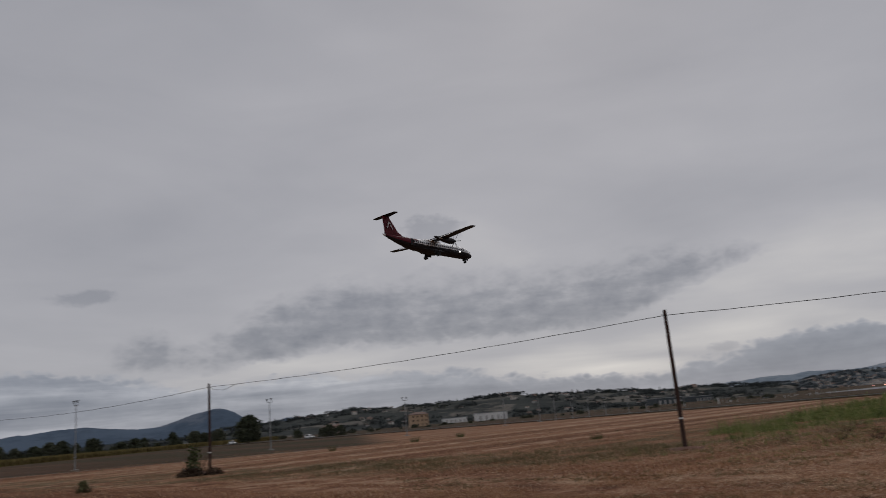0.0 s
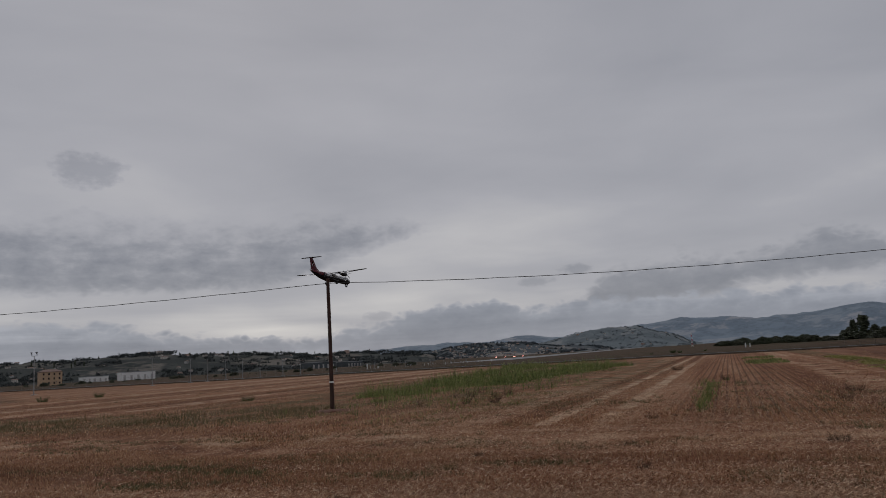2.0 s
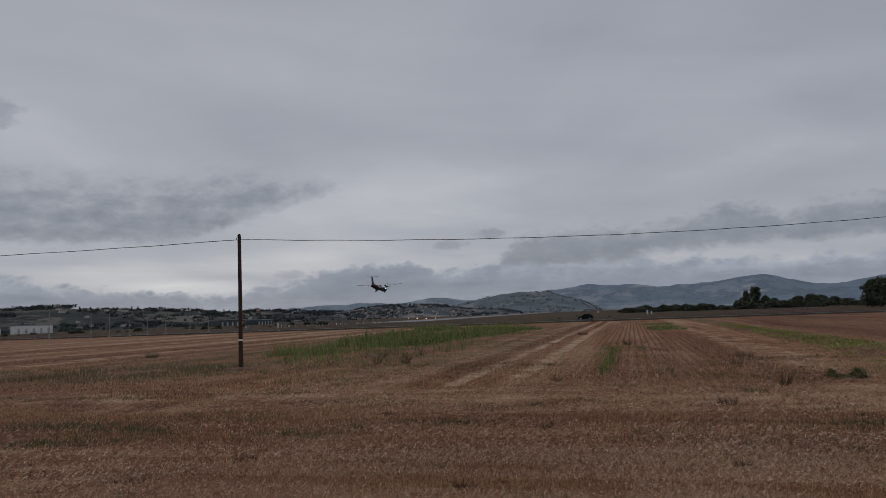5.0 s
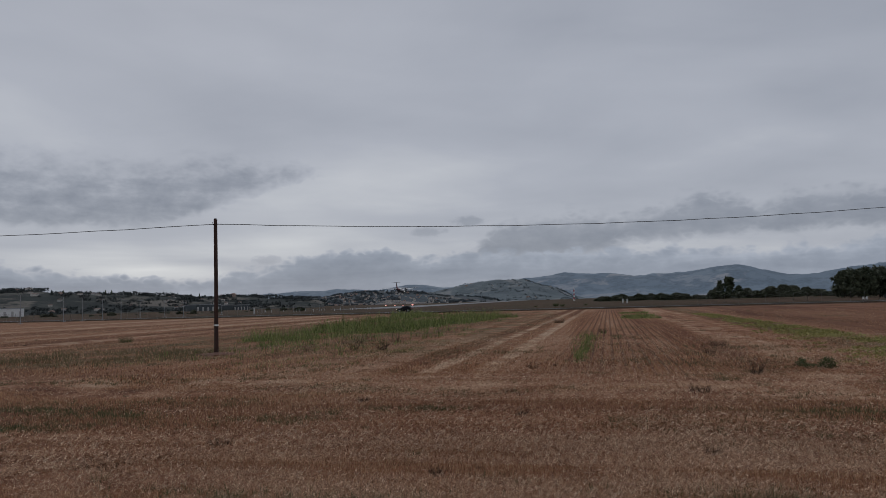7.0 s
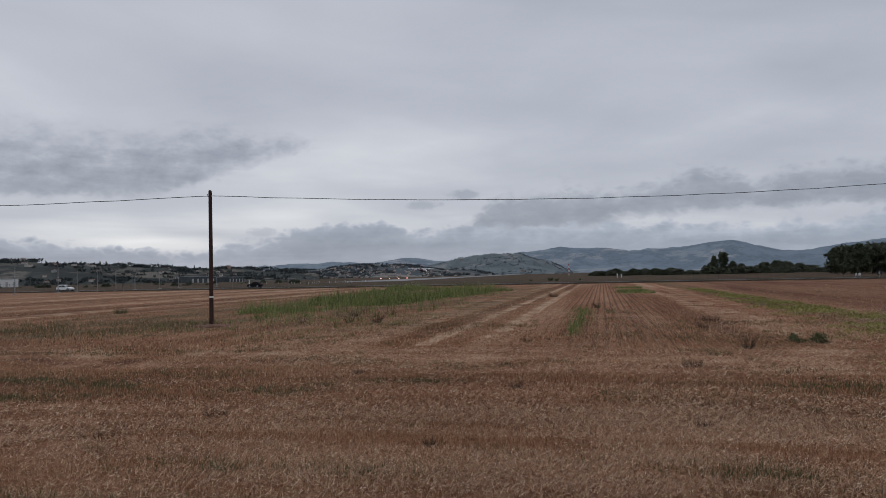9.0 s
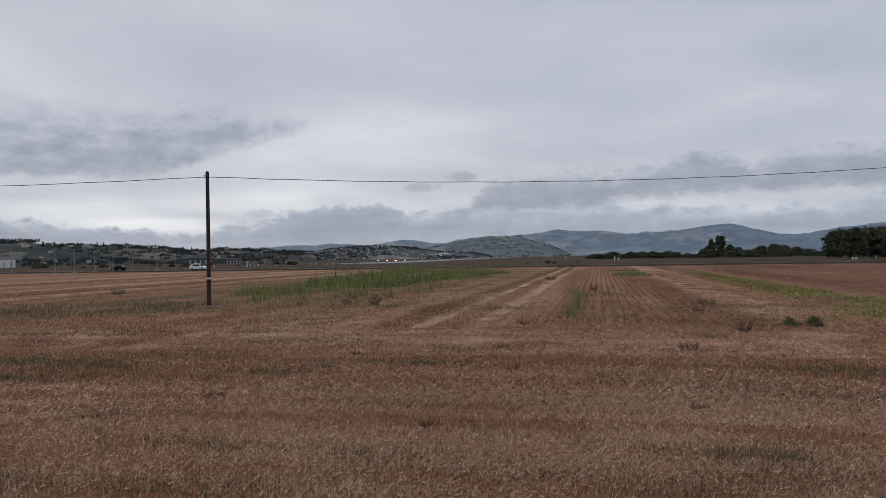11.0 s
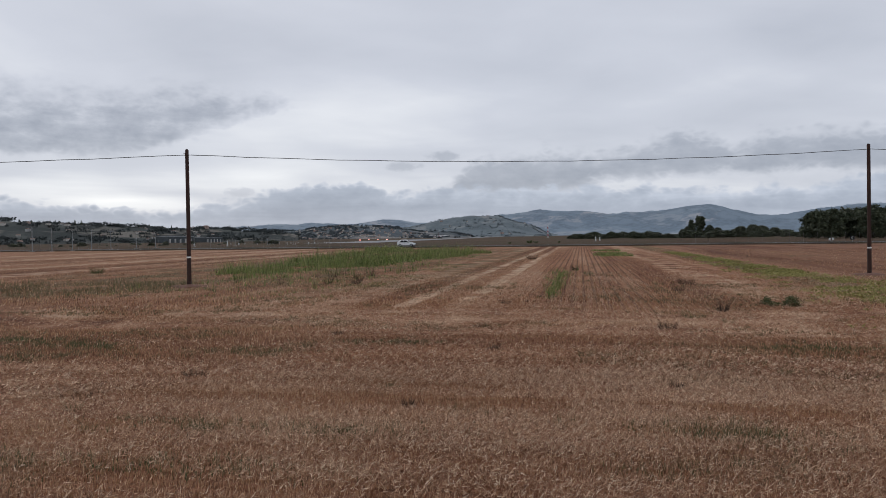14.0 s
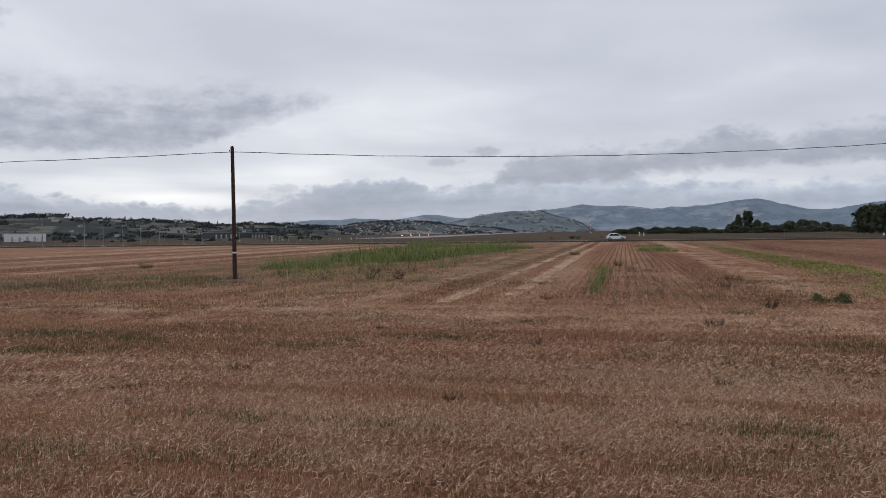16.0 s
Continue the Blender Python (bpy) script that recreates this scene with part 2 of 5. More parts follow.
def field_make(n, p):
    x, y, z = n.split(p)
    u = n.m("ADD", n.m("MULTIPLY", x, 0.692), n.m("MULTIPLY", y, -0.722))
    v = n.m("ADD", n.m("MULTIPLY", x, 0.722), n.m("MULTIPLY", y, 0.692))
    c = n.m("ADD", n.m("MULTIPLY", x, 0.714), n.m("MULTIPLY", y, 0.70))
    wob = n.m("MULTIPLY", n.m("SUBTRACT", n.noise(p, 0.12, 5), 0.5), 9.0)
    wav = n.m("MULTIPLY", n.m("SUBTRACT", n.noise(p, 0.5, 4, 0.6), 0.5), 1.6)
    far_v = n.step(n.m("ADD", v, n.m("MULTIPLY", wob, 1.2)), 21.0, 30.0)
    near_v = n.m("SUBTRACT", 1.0, far_v)
    along = n.noise(n.xyz(n.m("MULTIPLY", u, 0.42), n.m("MULTIPLY", v, 0.018)), 1.0, 5, 0.62, 0.4)
    across = n.noise(n.xyz(n.m("MULTIPLY", u, 0.055), n.m("MULTIPLY", v, 0.42), 3.0), 1.0, 5, 0.62, 0.4)
    swath = n.noise(n.xyz(n.m("MULTIPLY", u, 0.10), n.m("MULTIPLY", v, 0.006), 6.0), 1.0, 3, 0.5)
    mid = n.noise(p, 0.55, 5, 0.6)
    fine = n.noise(p, 5.0, 5, 0.65)
    straw = n.noise(p, 34.0, 4, 0.7)

    def off(t, k):
        return n.m("MULTIPLY", n.m("SUBTRACT", t, 0.5), k)
    band = n.m("ADD", n.m("MULTIPLY", n.m("ADD", off(along, 0.55), off(swath, 0.4)), far_v), n.m("MULTIPLY", off(across, 0.55), near_v))
    k = n.m("ADD", n.m("ADD", 0.535, band), n.m("ADD", off(mid, 0.30), n.m("ADD", off(fine, 0.30), off(straw, 0.30))))
    k = n.m("SUBTRACT", k, n.m("MULTIPLY", near_v, 0.05))
    patchy = n.step(n.m("ADD", mid, off(fine, 0.5)), 0.38, 0.60, 0.05, 1.0)
    for lines, where, mask in ((HEADLAND, v, near_v), (SWATHES, u, far_v)):
        for c0, half, add in lines:
            near = n.step(n.m("ABSOLUTE", n.m("SUBTRACT", n.m("ADD", where, n.m("MULTIPLY", wav, min(1.0, half * 1.1))), c0)), half * 0.6, half * 1.5, add, 0.0)
            k = n.m("ADD", k, n.m("MULTIPLY", n.m("MULTIPLY", near, mask), patchy))
    col = n.ramp(k, [(0.30, (0.062, 0.028, 0.018)), (0.44, (0.20, 0.084, 0.045)), (0.57, (0.345, 0.172, 0.096)), (0.78, (0.60, 0.42, 0.28))])
    # drill rows
    saw = n.m("SINE", n.m("MULTIPLY", u, 2 * math.pi / 0.42))
    rows = n.m("MULTIPLY", n.step(n.m("ABSOLUTE", n.m("SUBTRACT", u, 0.9)), 2.2, 4.2, 0.62, 0.14), far_v)
    col = n.mix(n.m("MULTIPLY", n.step(saw, 0.0, 1.0), rows), col, (0.085, 0.042, 0.026))
    # damp weedy land to the side of the rows, bare red land past the creeping strip
    damp = n.m("MULTIPLY", n.step(n.m("ADD", u, wob), -14.0, -4.0, 1.0, 0.0), n.step(n.noise(p, 0.09, 5, 0.6), 0.30, 0.62))
    col = n.mix(n.m("MULTIPLY", damp, 0.2), col, n.ramp(fine, [(0.3, (0.055, 0.036, 0.02)), (0.7, (0.135, 0.085, 0.045))]))
    bare = n.step(n.m("ADD", u, n.m("MULTIPLY", wob, 0.3)), 13.0, 15.0)
    col = n.mix(n.m("MULTIPLY", bare, 0.6), col, n.ramp(along, [(0.35, (0.13, 0.058, 0.035)), (0.6, (0.21, 0.105, 0.065))]))
    # regrowth
    patch = n.m("MULTIPLY", n.step(n.m("ADD", n.m("MULTIPLY", n.m("SUBTRACT", u, -20.0), n.m("SUBTRACT", u, -20.0)), n.m("MULTIPLY", wob, 20.0)), 60.0, 330.0, 1.0, 0.0),
                n.m("MULTIPLY", n.step(v, 26.0, 42.0), n.step(v, 120.0, 150.0, 1.0, 0.0)))
    green = n.m("MULTIPLY", patch, n.step(n.noise(p, 0.25, 5, 0.65), 0.40, 0.62))
    vine = n.m("MULTIPLY", n.step(n.m("ABSOLUTE", n.m("SUBTRACT", n.m("ADD", u, n.m("MULTIPLY", wob, 0.2)), 11.5)), 1.0, 2.2, 1.0, 0.0), n.step(v, 22.0, 32.0))
    vine = n.m("MULTIPLY", vine, n.step(n.noise(p, 0.5, 4), 0.35, 0.55))
    strip_ = n.m("MULTIPLY", n.step(n.m("ABSOLUTE", n.m("SUBTRACT", n.m("ADD", n.m("ADD", v, wob), n.m("MULTIPLY", u, -0.25)), 40.0)), 4.0, 9.0, 0.85, 0.0), n.step(u, -22.0, -17.0, 1.0, 0.0))
    green = n.m("MAXIMUM", green, n.m("MULTIPLY", strip_, n.step(n.noise(p, 0.3, 5, 0.6), 0.36, 0.6)))
    weak = n.m("MULTIPLY", n.step(n.noise(p, 0.16, 6, 0.6), 0.55, 0.72), 0.55)
    green = n.m("MAXIMUM", n.m("MAXIMUM", green, vine), weak)
    col = n.mix(n.m("MULTIPLY", green, 0.8), col, n.ramp(fine, [(0.3, (0.075, 0.062, 0.030)), (0.7, (0.17, 0.145, 0.07))]))
    # ploughed and grassy land past the drain
    past = n.step(n.m("ADD", c, n.m("MULTIPLY", wob, 0.4)), 156.0, 160.0)
    side = n.m("MULTIPLY", n.step(n.m("ADD", n.m("SUBTRACT", y, n.m("MULTIPLY", x, 0.14)), n.m("MULTIPLY", wob, 0.3)), 108.0, 111.0), n.step(n.m("ADD", n.m("MULTIPLY", y, 0.12), x), 0.0, 10.0, 1.0, 0.0))
    past = n.m("MAXIMUM", past, side)
    wide = n.noise(n.xyz(n.m("MULTIPLY", u, 0.008), n.m("MULTIPLY", c, 0.06)), 1.0, 5, 0.6)
    meadow = n.ramp(n.m("ADD", n.m("MULTIPLY", wide, 0.7), n.m("MULTIPLY", mid, 0.3)), [(0.32, (0.036, 0.038, 0.017)), (0.45, (0.06, 0.047, 0.024)), (0.55, (0.09, 0.05, 0.03)), (0.68, (0.15, 0.088, 0.054))])
    col = n.mix(past, col, meadow)
    return col, n.m("ADD", n.m("MULTIPLY", fine, 0.6), n.m("MULTIPLY", straw, 0.4))


M = {}
M["field"] = surface("field", field_make, 0.95, bump=(0.8, 0.12), gloss=0.1)


def blade_make(stops):
    def make(n, p):
        r = n.add("ShaderNodeNewGeometry").outputs["Random Per Island"]
        return n.mix(n.m("MULTIPLY", n.noise(p, 0.3, 4), 0.35), n.ramp(r, stops), n.ramp(n.noise(p, 0.12, 5), [(0.35, stops[0][1]), (0.65, stops[-1][1])]))
    return make


M["stubble"] = surface("stubble", blade_make([(0.0, (0.07, 0.026, 0.014)), (0.3, (0.26, 0.105, 0.05)), (0.65, (0.54, 0.285, 0.14)), (1.0, (0.84, 0.60, 0.37))]), 0.75, gloss=0.3)
M["straw"] = surface("straw", blade_make([(0.0, (0.12, 0.048, 0.024)), (0.4, (0.42, 0.20, 0.105)), (0.75, (0.79, 0.52, 0.325)), (1.0, (0.97, 0.79, 0.57))]), 0.7, gloss=0.3)
M["weed"] = surface("weed", blade_make([(0.0, (0.055, 0.066, 0.026)), (0.5, (0.11, 0.132, 0.05)), (1.0, (0.24, 0.22, 0.11))]), 0.7, gloss=0.3)
M["dry_weed"] = surface("dry_weed", blade_make([(0.0, (0.035, 0.024, 0.018)), (0.6, (0.075, 0.05, 0.035)), (1.0, (0.17, 0.12, 0.075))]), 0.8, gloss=0.2)
M["weed_fresh"] = surface("weed_fresh", blade_make([(0.0, (0.045, 0.06, 0.02)), (0.35, (0.125, 0.18, 0.042)), (0.7, (0.22, 0.295, 0.072)), (1.0, (0.44, 0.41, 0.18))]), 0.7, gloss=0.3)
M["vine"] = surface("vine", blade_make([(0.0, (0.16, 0.15, 0.04)), (0.5, (0.30, 0.275, 0.075)), (1.0, (0.46, 0.42, 0.16))]), 0.7, gloss=0.3)
M["bush"] = surface("bush", blade_make([(0.0, (0.04, 0.055, 0.02)), (0.5, (0.07, 0.095, 0.034)), (1.0, (0.15, 0.16, 0.06))]), 0.7, gloss=0.3)
M["weed_dull"] = surface("weed_dull", blade_make([(0.0, (0.10, 0.09, 0.045)), (0.5, (0.18, 0.155, 0.078)), (1.0, (0.30, 0.24, 0.13))]), 0.75, gloss=0.2)
M["leaf"] = surface("leaf", blade_make([(0.0, (0.036, 0.046, 0.028)), (0.5, (0.066, 0.08, 0.045)), (1.0, (0.115, 0.122, 0.068))]), 0.7, gloss=0.3)
M["leaf_pale"] = surface("leaf_pale", blade_make([(0.0, (0.065, 0.075, 0.052)), (0.5, (0.10, 0.11, 0.072)), (1.0, (0.16, 0.165, 0.10))]), 0.7, gloss=0.3)
M["bark"] = worn("bark", (0.07, 0.05, 0.035), 0.9, scale=6)
M["pole"] = surface("pole", lambda n, p: (n.ramp(n.noise(n.xyz(n.m("MULTIPLY", n.split(p)[0], 14.0), n.m("MULTIPLY", n.split(p)[1], 14.0), n.m("MULTIPLY", n.split(p)[2], 0.8)), 1.5, 6, 0.65),
                    [(0.3, (0.02, 0.010, 0.008)), (0.55, (0.05, 0.023, 0.016)), (0.75, (0.10, 0.05, 0.034))]), n.noise(p, 30, 3)), 0.85, bump=(0.4, 0.01))
M["wire"] = worn("wire", (0.02, 0.02, 0.02), 0.6)
M["white_paint"] = worn("white_paint", (0.74, 0.74, 0.72), 0.45, spread=0.08)
M["asphalt"] = worn("asphalt", (0.055, 0.055, 0.058), 0.85, spread=0.35, scale=0.4)
M["runway"] = worn("runway", (0.19, 0.19, 0.195), 0.75, spread=0.2, scale=0.05)
M["concrete"] = worn("concrete", (0.32, 0.31, 0.29), 0.85, spread=0.2)
M["gravel"] = worn("gravel", (0.19, 0.17, 0.15), 0.9, spread=0.55, scale=0.35)
M["galvanised"] = worn("galvanised", (0.36, 0.37, 0.38), 0.5, 0.6, 0.15)
M["red_paint"] = worn("red_paint", (0.45, 0.03, 0.03), 0.5)
M["dark_metal"] = worn("dark_metal", (0.035, 0.035, 0.038), 0.5, 0.3)
M["rubber"] = worn("rubber", (0.018, 0.018, 0.018), 0.9)
M["glass"] = surface("glass", lambda n, p: n.ramp(n.noise(p, 2, 2), [(0.3, (0.012, 0.014, 0.016)), (0.7, (0.022, 0.025, 0.028))]), 0.22, gloss=0.16)
M["car_white"] = worn("car_white", (0.80, 0.80, 0.79), 0.25, spread=0.04, gloss=0.7)
M["car_dark"] = worn("car_dark", (0.010, 0.010, 0.012), 0.5, spread=0.15, gloss=0.12)
M["lamp_glass"] = worn("lamp_glass", (0.65, 0.66, 0.68), 0.15, spread=0.1)
M["tail_red"] = worn("tail_red", (0.35, 0.02, 0.02), 0.2)
M["headlight"] = glowing("headlight", (1.0, 0.86, 0.6), 2.2)
M["air_white"] = worn("air_white", (0.70, 0.70, 0.70), 0.35, spread=0.06, scale=0.8, gloss=0.6)
# dark tones; shade under the wing and body is put into them
M["air_grey"] = worn("air_grey", (0.028, 0.028, 0.032), 0.45, spread=0.12, scale=0.8, gloss=0.3)
M["air_belly"] = worn("air_belly", (0.018, 0.015, 0.017), 0.5, spread=0.15, scale=0.8, gloss=0.2)
M["air_red"] = worn("air_red", (0.095, 0.006, 0.013), 0.45, spread=0.12, scale=0.8, gloss=0.2)
M["papi"] = glowing("papi", (1.0, 0.36, 0.29), 7.0)
M["beacon"] = glowing("beacon", (1.0, 0.95, 0.9), 6.0)
M["roof_tile"] = worn("roof_tile", (0.19, 0.115, 0.09), 0.85, spread=0.3, scale=1.2)
M["ochre_wall"] = worn("ochre_wall", (0.50, 0.34, 0.22), 0.85, spread=0.15, scale=0.6)
M["cream_wall"] = worn("cream_wall", (0.55, 0.51, 0.46), 0.85, spread=0.12, scale=0.6)
M["grey_wall"] = worn("grey_wall", (0.45, 0.44, 0.42), 0.85, spread=0.15, scale=0.6)
M["pink_wall"] = worn("pink_wall", (0.42, 0.31, 0.26), 0.85, spread=0.15, scale=0.6)
M["maize"] = surface("maize", lambda n, p: n.ramp(n.noise(p, 0.4, 6, 0.7), [(0.3, (0.14, 0.11, 0.045)), (0.7, (0.30, 0.24, 0.10))]), 0.9, gloss=0.1)


def hill_make(dark, mid, pale, size):
    def make(n, p):
        c = n.cells(n.mix(0.06, p, n.add("ShaderNodeTexNoise").outputs[1], "ADD"), 1.0 / size)
        plots = n.ramp(n.split(c[1])[0], [(0.0, mid), (0.45, dark), (0.55, mid), (0.85, pale), (1.0, pale)])
        edge = n.add("ShaderNodeTexVoronoi", feature="DISTANCE_TO_EDGE")
        n.put(edge.inputs["Vector"], n.mix(0.06, p, n.add("ShaderNodeTexNoise").outputs[1], "ADD"))
        edge.inputs["Scale"].default_value = 1.0 / size
        hedge = n.step(n.m("ADD", edge.outputs[0], n.m("MULTIPLY", n.noise(p, 6.0 / size, 4), 0.12)), 0.06, 0.12, 0.85, 0.0)
        plots = n.mix(hedge, plots, dark)
        woods = n.step(n.noise(p, 1.3 / size, 7, 0.7), 0.44, 0.56)
        return n.mix(woods, plots, n.ramp(n.noise(p, 8.0 / size, 5, 0.7), [(0.3, tuple(k * 0.7 for k in dark)), (0.7, dark)])), n.noise(p, 10.0 / size, 5, 0.7)
    return make


# aerial haze is painted into the hill colours, least in hill_near
M["hill_blue_haze"] = surface("hill_blue_haze", hill_make((0.10, 0.14, 0.195), (0.112, 0.152, 0.205), (0.145, 0.175, 0.22), 420), 0.95, bump=(0.4, 8.0), gloss=0.05)
M["hill_near"] = surface("hill_near", hill_make((0.05, 0.057, 0.055), (0.083, 0.088, 0.08), (0.175, 0.16, 0.138), 95), 0.95, bump=(0.7, 3.0), gloss=0.05)
M["hill_town_haze"] = surface("hill_town_haze", hill_make((0.10, 0.118, 0.13), (0.155, 0.165, 0.16), (0.29, 0.26, 0.235), 130), 0.95, bump=(0.6, 4.0), gloss=0.05)
M["hill_mid_haze"] = surface("hill_mid_haze", hill_make((0.16, 0.19, 0.203), (0.185, 0.212, 0.22), (0.265, 0.268, 0.262), 110), 0.95, bump=(0.2, 3.0), gloss=0.05)
M["hill_far_haze"] = surface("hill_far_haze", hill_make((0.225, 0.28, 0.335), (0.26, 0.31, 0.355), (0.36, 0.375, 0.40), 190), 0.95, bump=(0.4, 8.0), gloss=0.05)


# ---- mesh helpers ----
def mesh_of(bm, name, mats, flat=False):
    me = bpy.data.meshes.new(name)
    bm.normal_update()
    bm.to_mesh(me)
    bm.free()
    for mat in mats if isinstance(mats, (list, tuple)) else [mats]:
        me.materials.append(mat)
    if not flat:
        me.shade_smooth()
        me.set_sharp_from_angle(angle=radians(40))
    return me


def part(name, bm, material, parent, label="", at=None):
    """One mesh object under a thing or a part. bm: a bmesh, or a mesh that is shared."""
    me = bm if isinstance(bm, bpy.types.Mesh) else mesh_of(bm, name, material)
    ob = new(name, me)
    ob.parent = parent
    if at is not None:
        ob.matrix_basis = at
    return tagged(ob, label)


def thing(name, m, label, category, group="", kind=""):
    ob = new(name)
    ob.matrix_basis = m
    return tagged(ob, label, category, group, kind)


def raw(name, verts, faces, material, label="", category="", kind="", flat=True):
    me = bpy.data.meshes.new(name)
    me.from_pydata(verts, [], faces)
    me.materials.append(material)
    if not flat:
        me.shade_smooth()
    return tagged(new(name, me), label, category, "", kind)


def box(bm, x0, x1, y0, y1, z0, z1, bevel=0.0):
    got = bmesh.ops.create_cube(bm, size=1, matrix=Matrix.LocRotScale(((x0 + x1) / 2, (y0 + y1) / 2, (z0 + z1) / 2), None, (abs(x1 - x0), abs(y1 - y0), abs(z1 - z0))))
    if bevel:
        edges = list({e for vert in got["verts"] for e in vert.link_edges})
        bmesh.ops.bevel(bm, geom=edges, offset=bevel, segments=1, affect="EDGES")
    return bm


def boxed(*a, bevel=0.0):
    return box(bmesh.new(), *a, bevel=bevel)


def loft(bm, rings, caps=True, index=None):
    """A skin over closed rings of equal count."""
    made = [[bm.verts.new(c) for c in ring] for ring in rings]
    for i, (a, b) in enumerate(zip(made, made[1:])):
        for j in range(len(a)):
            k = (j + 1) % len(a)
            face = bm.faces.new((a[j], a[k], b[k], b[j]))
            if index:
                face.material_index = index(i, j)
    if caps:
        bm.faces.new(made[0][::-1])
        bm.faces.new(made[-1])
    bmesh.ops.recalc_face_normals(bm, faces=bm.faces)
    return bm


def tube(bm, points, radii, sides=8):
    """A round bar along points."""
    rings = []
    for i, p in enumerate(points):
        a, b = Vector(points[max(i - 1, 0)]), Vector(points[min(i + 1, len(points) - 1)])
        q = (b - a).to_track_quat("Z", "Y")
        r = radii[i] if isinstance(radii, (list, tuple)) else radii
        rings.append([Vector(p) + q @ Vector((math.cos(2 * math.pi * k / sides) * r, math.sin(2 * math.pi * k / sides) * r, 0)) for k in range(sides)])
    return loft(bm, rings)


def tubed(points, radii, sides=8):
    return tube(bmesh.new(), points, radii, sides)


# ---- ground ----
def make_ground():
    radii = np.concatenate([[0.0], np.geomspace(1.5, 4900, 90)])
    n = 240
    verts = [(0.0, 0.0, 0.0)]
    for r in radii[1:]:
        a = np.linspace(0, 2 * np.pi, n, endpoint=False)
        x, y = r * np.sin(a), r * np.cos(a)
        verts += np.stack([x, y, ground_z(x, y)], 1).tolist()
    faces = [(0, 1 + (j + 1) % n, 1 + j) for j in range(n)]
    for i in range(len(radii) - 2):
        o, p = 1 + i * n, 1 + (i + 1) * n
        faces += [(o + j, o + (j + 1) % n, p + (j + 1) % n, p + j) for j in range(n)]
    raw("ground", verts, faces, M["field"], "reddish brown harvested stubble field with pale straw swathes and green regrowth", "field", "structure", flat=False)


def strip(name, line, width, lift, material, label, category):
    """A flat band of ground along a straight line of points."""
    verts, faces = [], []
    for (x, y), (dx, dy) in line:
        for k in (-width / 2, width / 2):
            px, py = x - dy * k, y + dx * k
            verts.append((px, py, float(ground_z(px, py)) + lift))
    for i in range(len(line) - 1):
        faces.append((2 * i, 2 * i + 2, 2 * i + 3, 2 * i + 1))
    return raw(name, verts, faces, material, label, category, "structure")


make_ground()
strip("road", [(road_at(s), ROAD_DIR) for s in np.linspace(-700, 420, 60)], 7.0, 0.09, M["asphalt"], "grey asphalt country road across the plain", "road")
strip("road_line", [(road_at(s, -3.2), ROAD_DIR) for s in np.linspace(-700, 420, 60)], 0.15, 0.10, M["white_paint"], "white painted edge line of the road", "road marking")
strip("runway", [(runway_at(a, 112), RUN_A) for a in np.linspace(430, 2600, 60)], 45.0, 0.07, M["runway"], "pale grey concrete runway beyond the road", "runway")


strip("farm_track", [((s, 108.6 + 0.14 * s), Vector((0.99, 0.139))) for s in np.linspace(-120, -14, 20)], 0.9, 0.03, M["gravel"], "pale grey gravel farm track at the field's edge", "track")


def make_drain():
    """The bank of taller dark grass between field and road."""
    rng = np.random.default_rng(4)
    verts, faces = [], []
    for i in range(16000):
        s, o = rng.uniform(-330, 190), -17.5 + rng.normal(0, 0.5)
        x, y = road_at(s, o)
        h, w, a = rng.uniform(0.06, 0.22), rng.uniform(0.05, 0.14), rng.uniform(0, math.pi)
        k = len(verts)
        dx, dy = math.cos(a) * w, math.sin(a) * w
        verts += [(x - dx, y - dy, -0.02), (x + dx, y + dy, -0.02), (x + rng.normal(0, 0.1), y + rng.normal(0, 0.1), h)]
        faces.append((k, k + 1, k + 2))
    raw("verge_grass", verts, faces, M["dry_weed"], "dark dry grass along the drain beside the road", "grass", "stuff")


make_drain()


# ---- hills ----
def crest_at(points, az):
    a = np.array(sorted(points))
    fine = np.linspace(a[0, 0], a[-1, 0], 400)
    e = np.interp(fine, a[:, 0], a[:, 1])
    w = 4
    e = np.convolve(np.pad(e, w, mode="edge"), np.ones(2 * w + 1) / (2 * w + 1), "valid")
    return np.interp(az, fine, e)


def hill_height(points, dist, deep, az, r, rough):
    """Height of a hill at a bearing and a distance: from its foot up to the crest and down behind."""
    top = EYE + dist * math.tan(radians(1.0)) * crest_at(points, az)
    f = smooth(dist - deep, dist, r) * (1 - 0.8 * smooth(dist, dist + deep, r))
    x, y = polar(az, r)
    bump = noise.fractal(Vector((x, y, 0)) / (dist * 0.06), 0.7, 2.2, 5) * rough * f
    return -1.5 + (top + 1.5) * f + bump * (1.0 - 0.5 * float(r == dist))


HILLS = {}


def hill(key, points, dist, deep, rough, material, label):
    az0, az1 = min(p[0] for p in points), max(p[0] for p in points)
    n, rows = int((az1 - az0) / 0.12), 16
    verts, faces = [], []
    for i in range(n + 1):
        az = az0 + (az1 - az0) * i / n
        for j in range(rows + 1):
            r = dist - deep + 1.6 * deep * j / rows
            x, y = polar(az, r)
            verts.append((x, y, float(hill_height(points, dist, deep, az, r, rough))))
    w = rows + 1
    for i in range(n):
        for j in range(rows):
            faces.append((i * w + j, (i + 1) * w + j, (i + 1) * w + j + 1, i * w + j + 1))
    HILLS[key] = (points, dist, deep, rough)
    return raw("hill", verts, faces, material, label, "hill", "structure", flat=False)


def on_hill(key, az, up):
    """A place on the near face of a hill; up: 0 at its foot, 1 at the crest."""
    points, dist, deep, rough = HILLS[key]
    r = dist - deep * (1 - up)
    x, y = polar(az, r)
    return x, y, float(hill_height(points, dist, deep, az, r, rough))


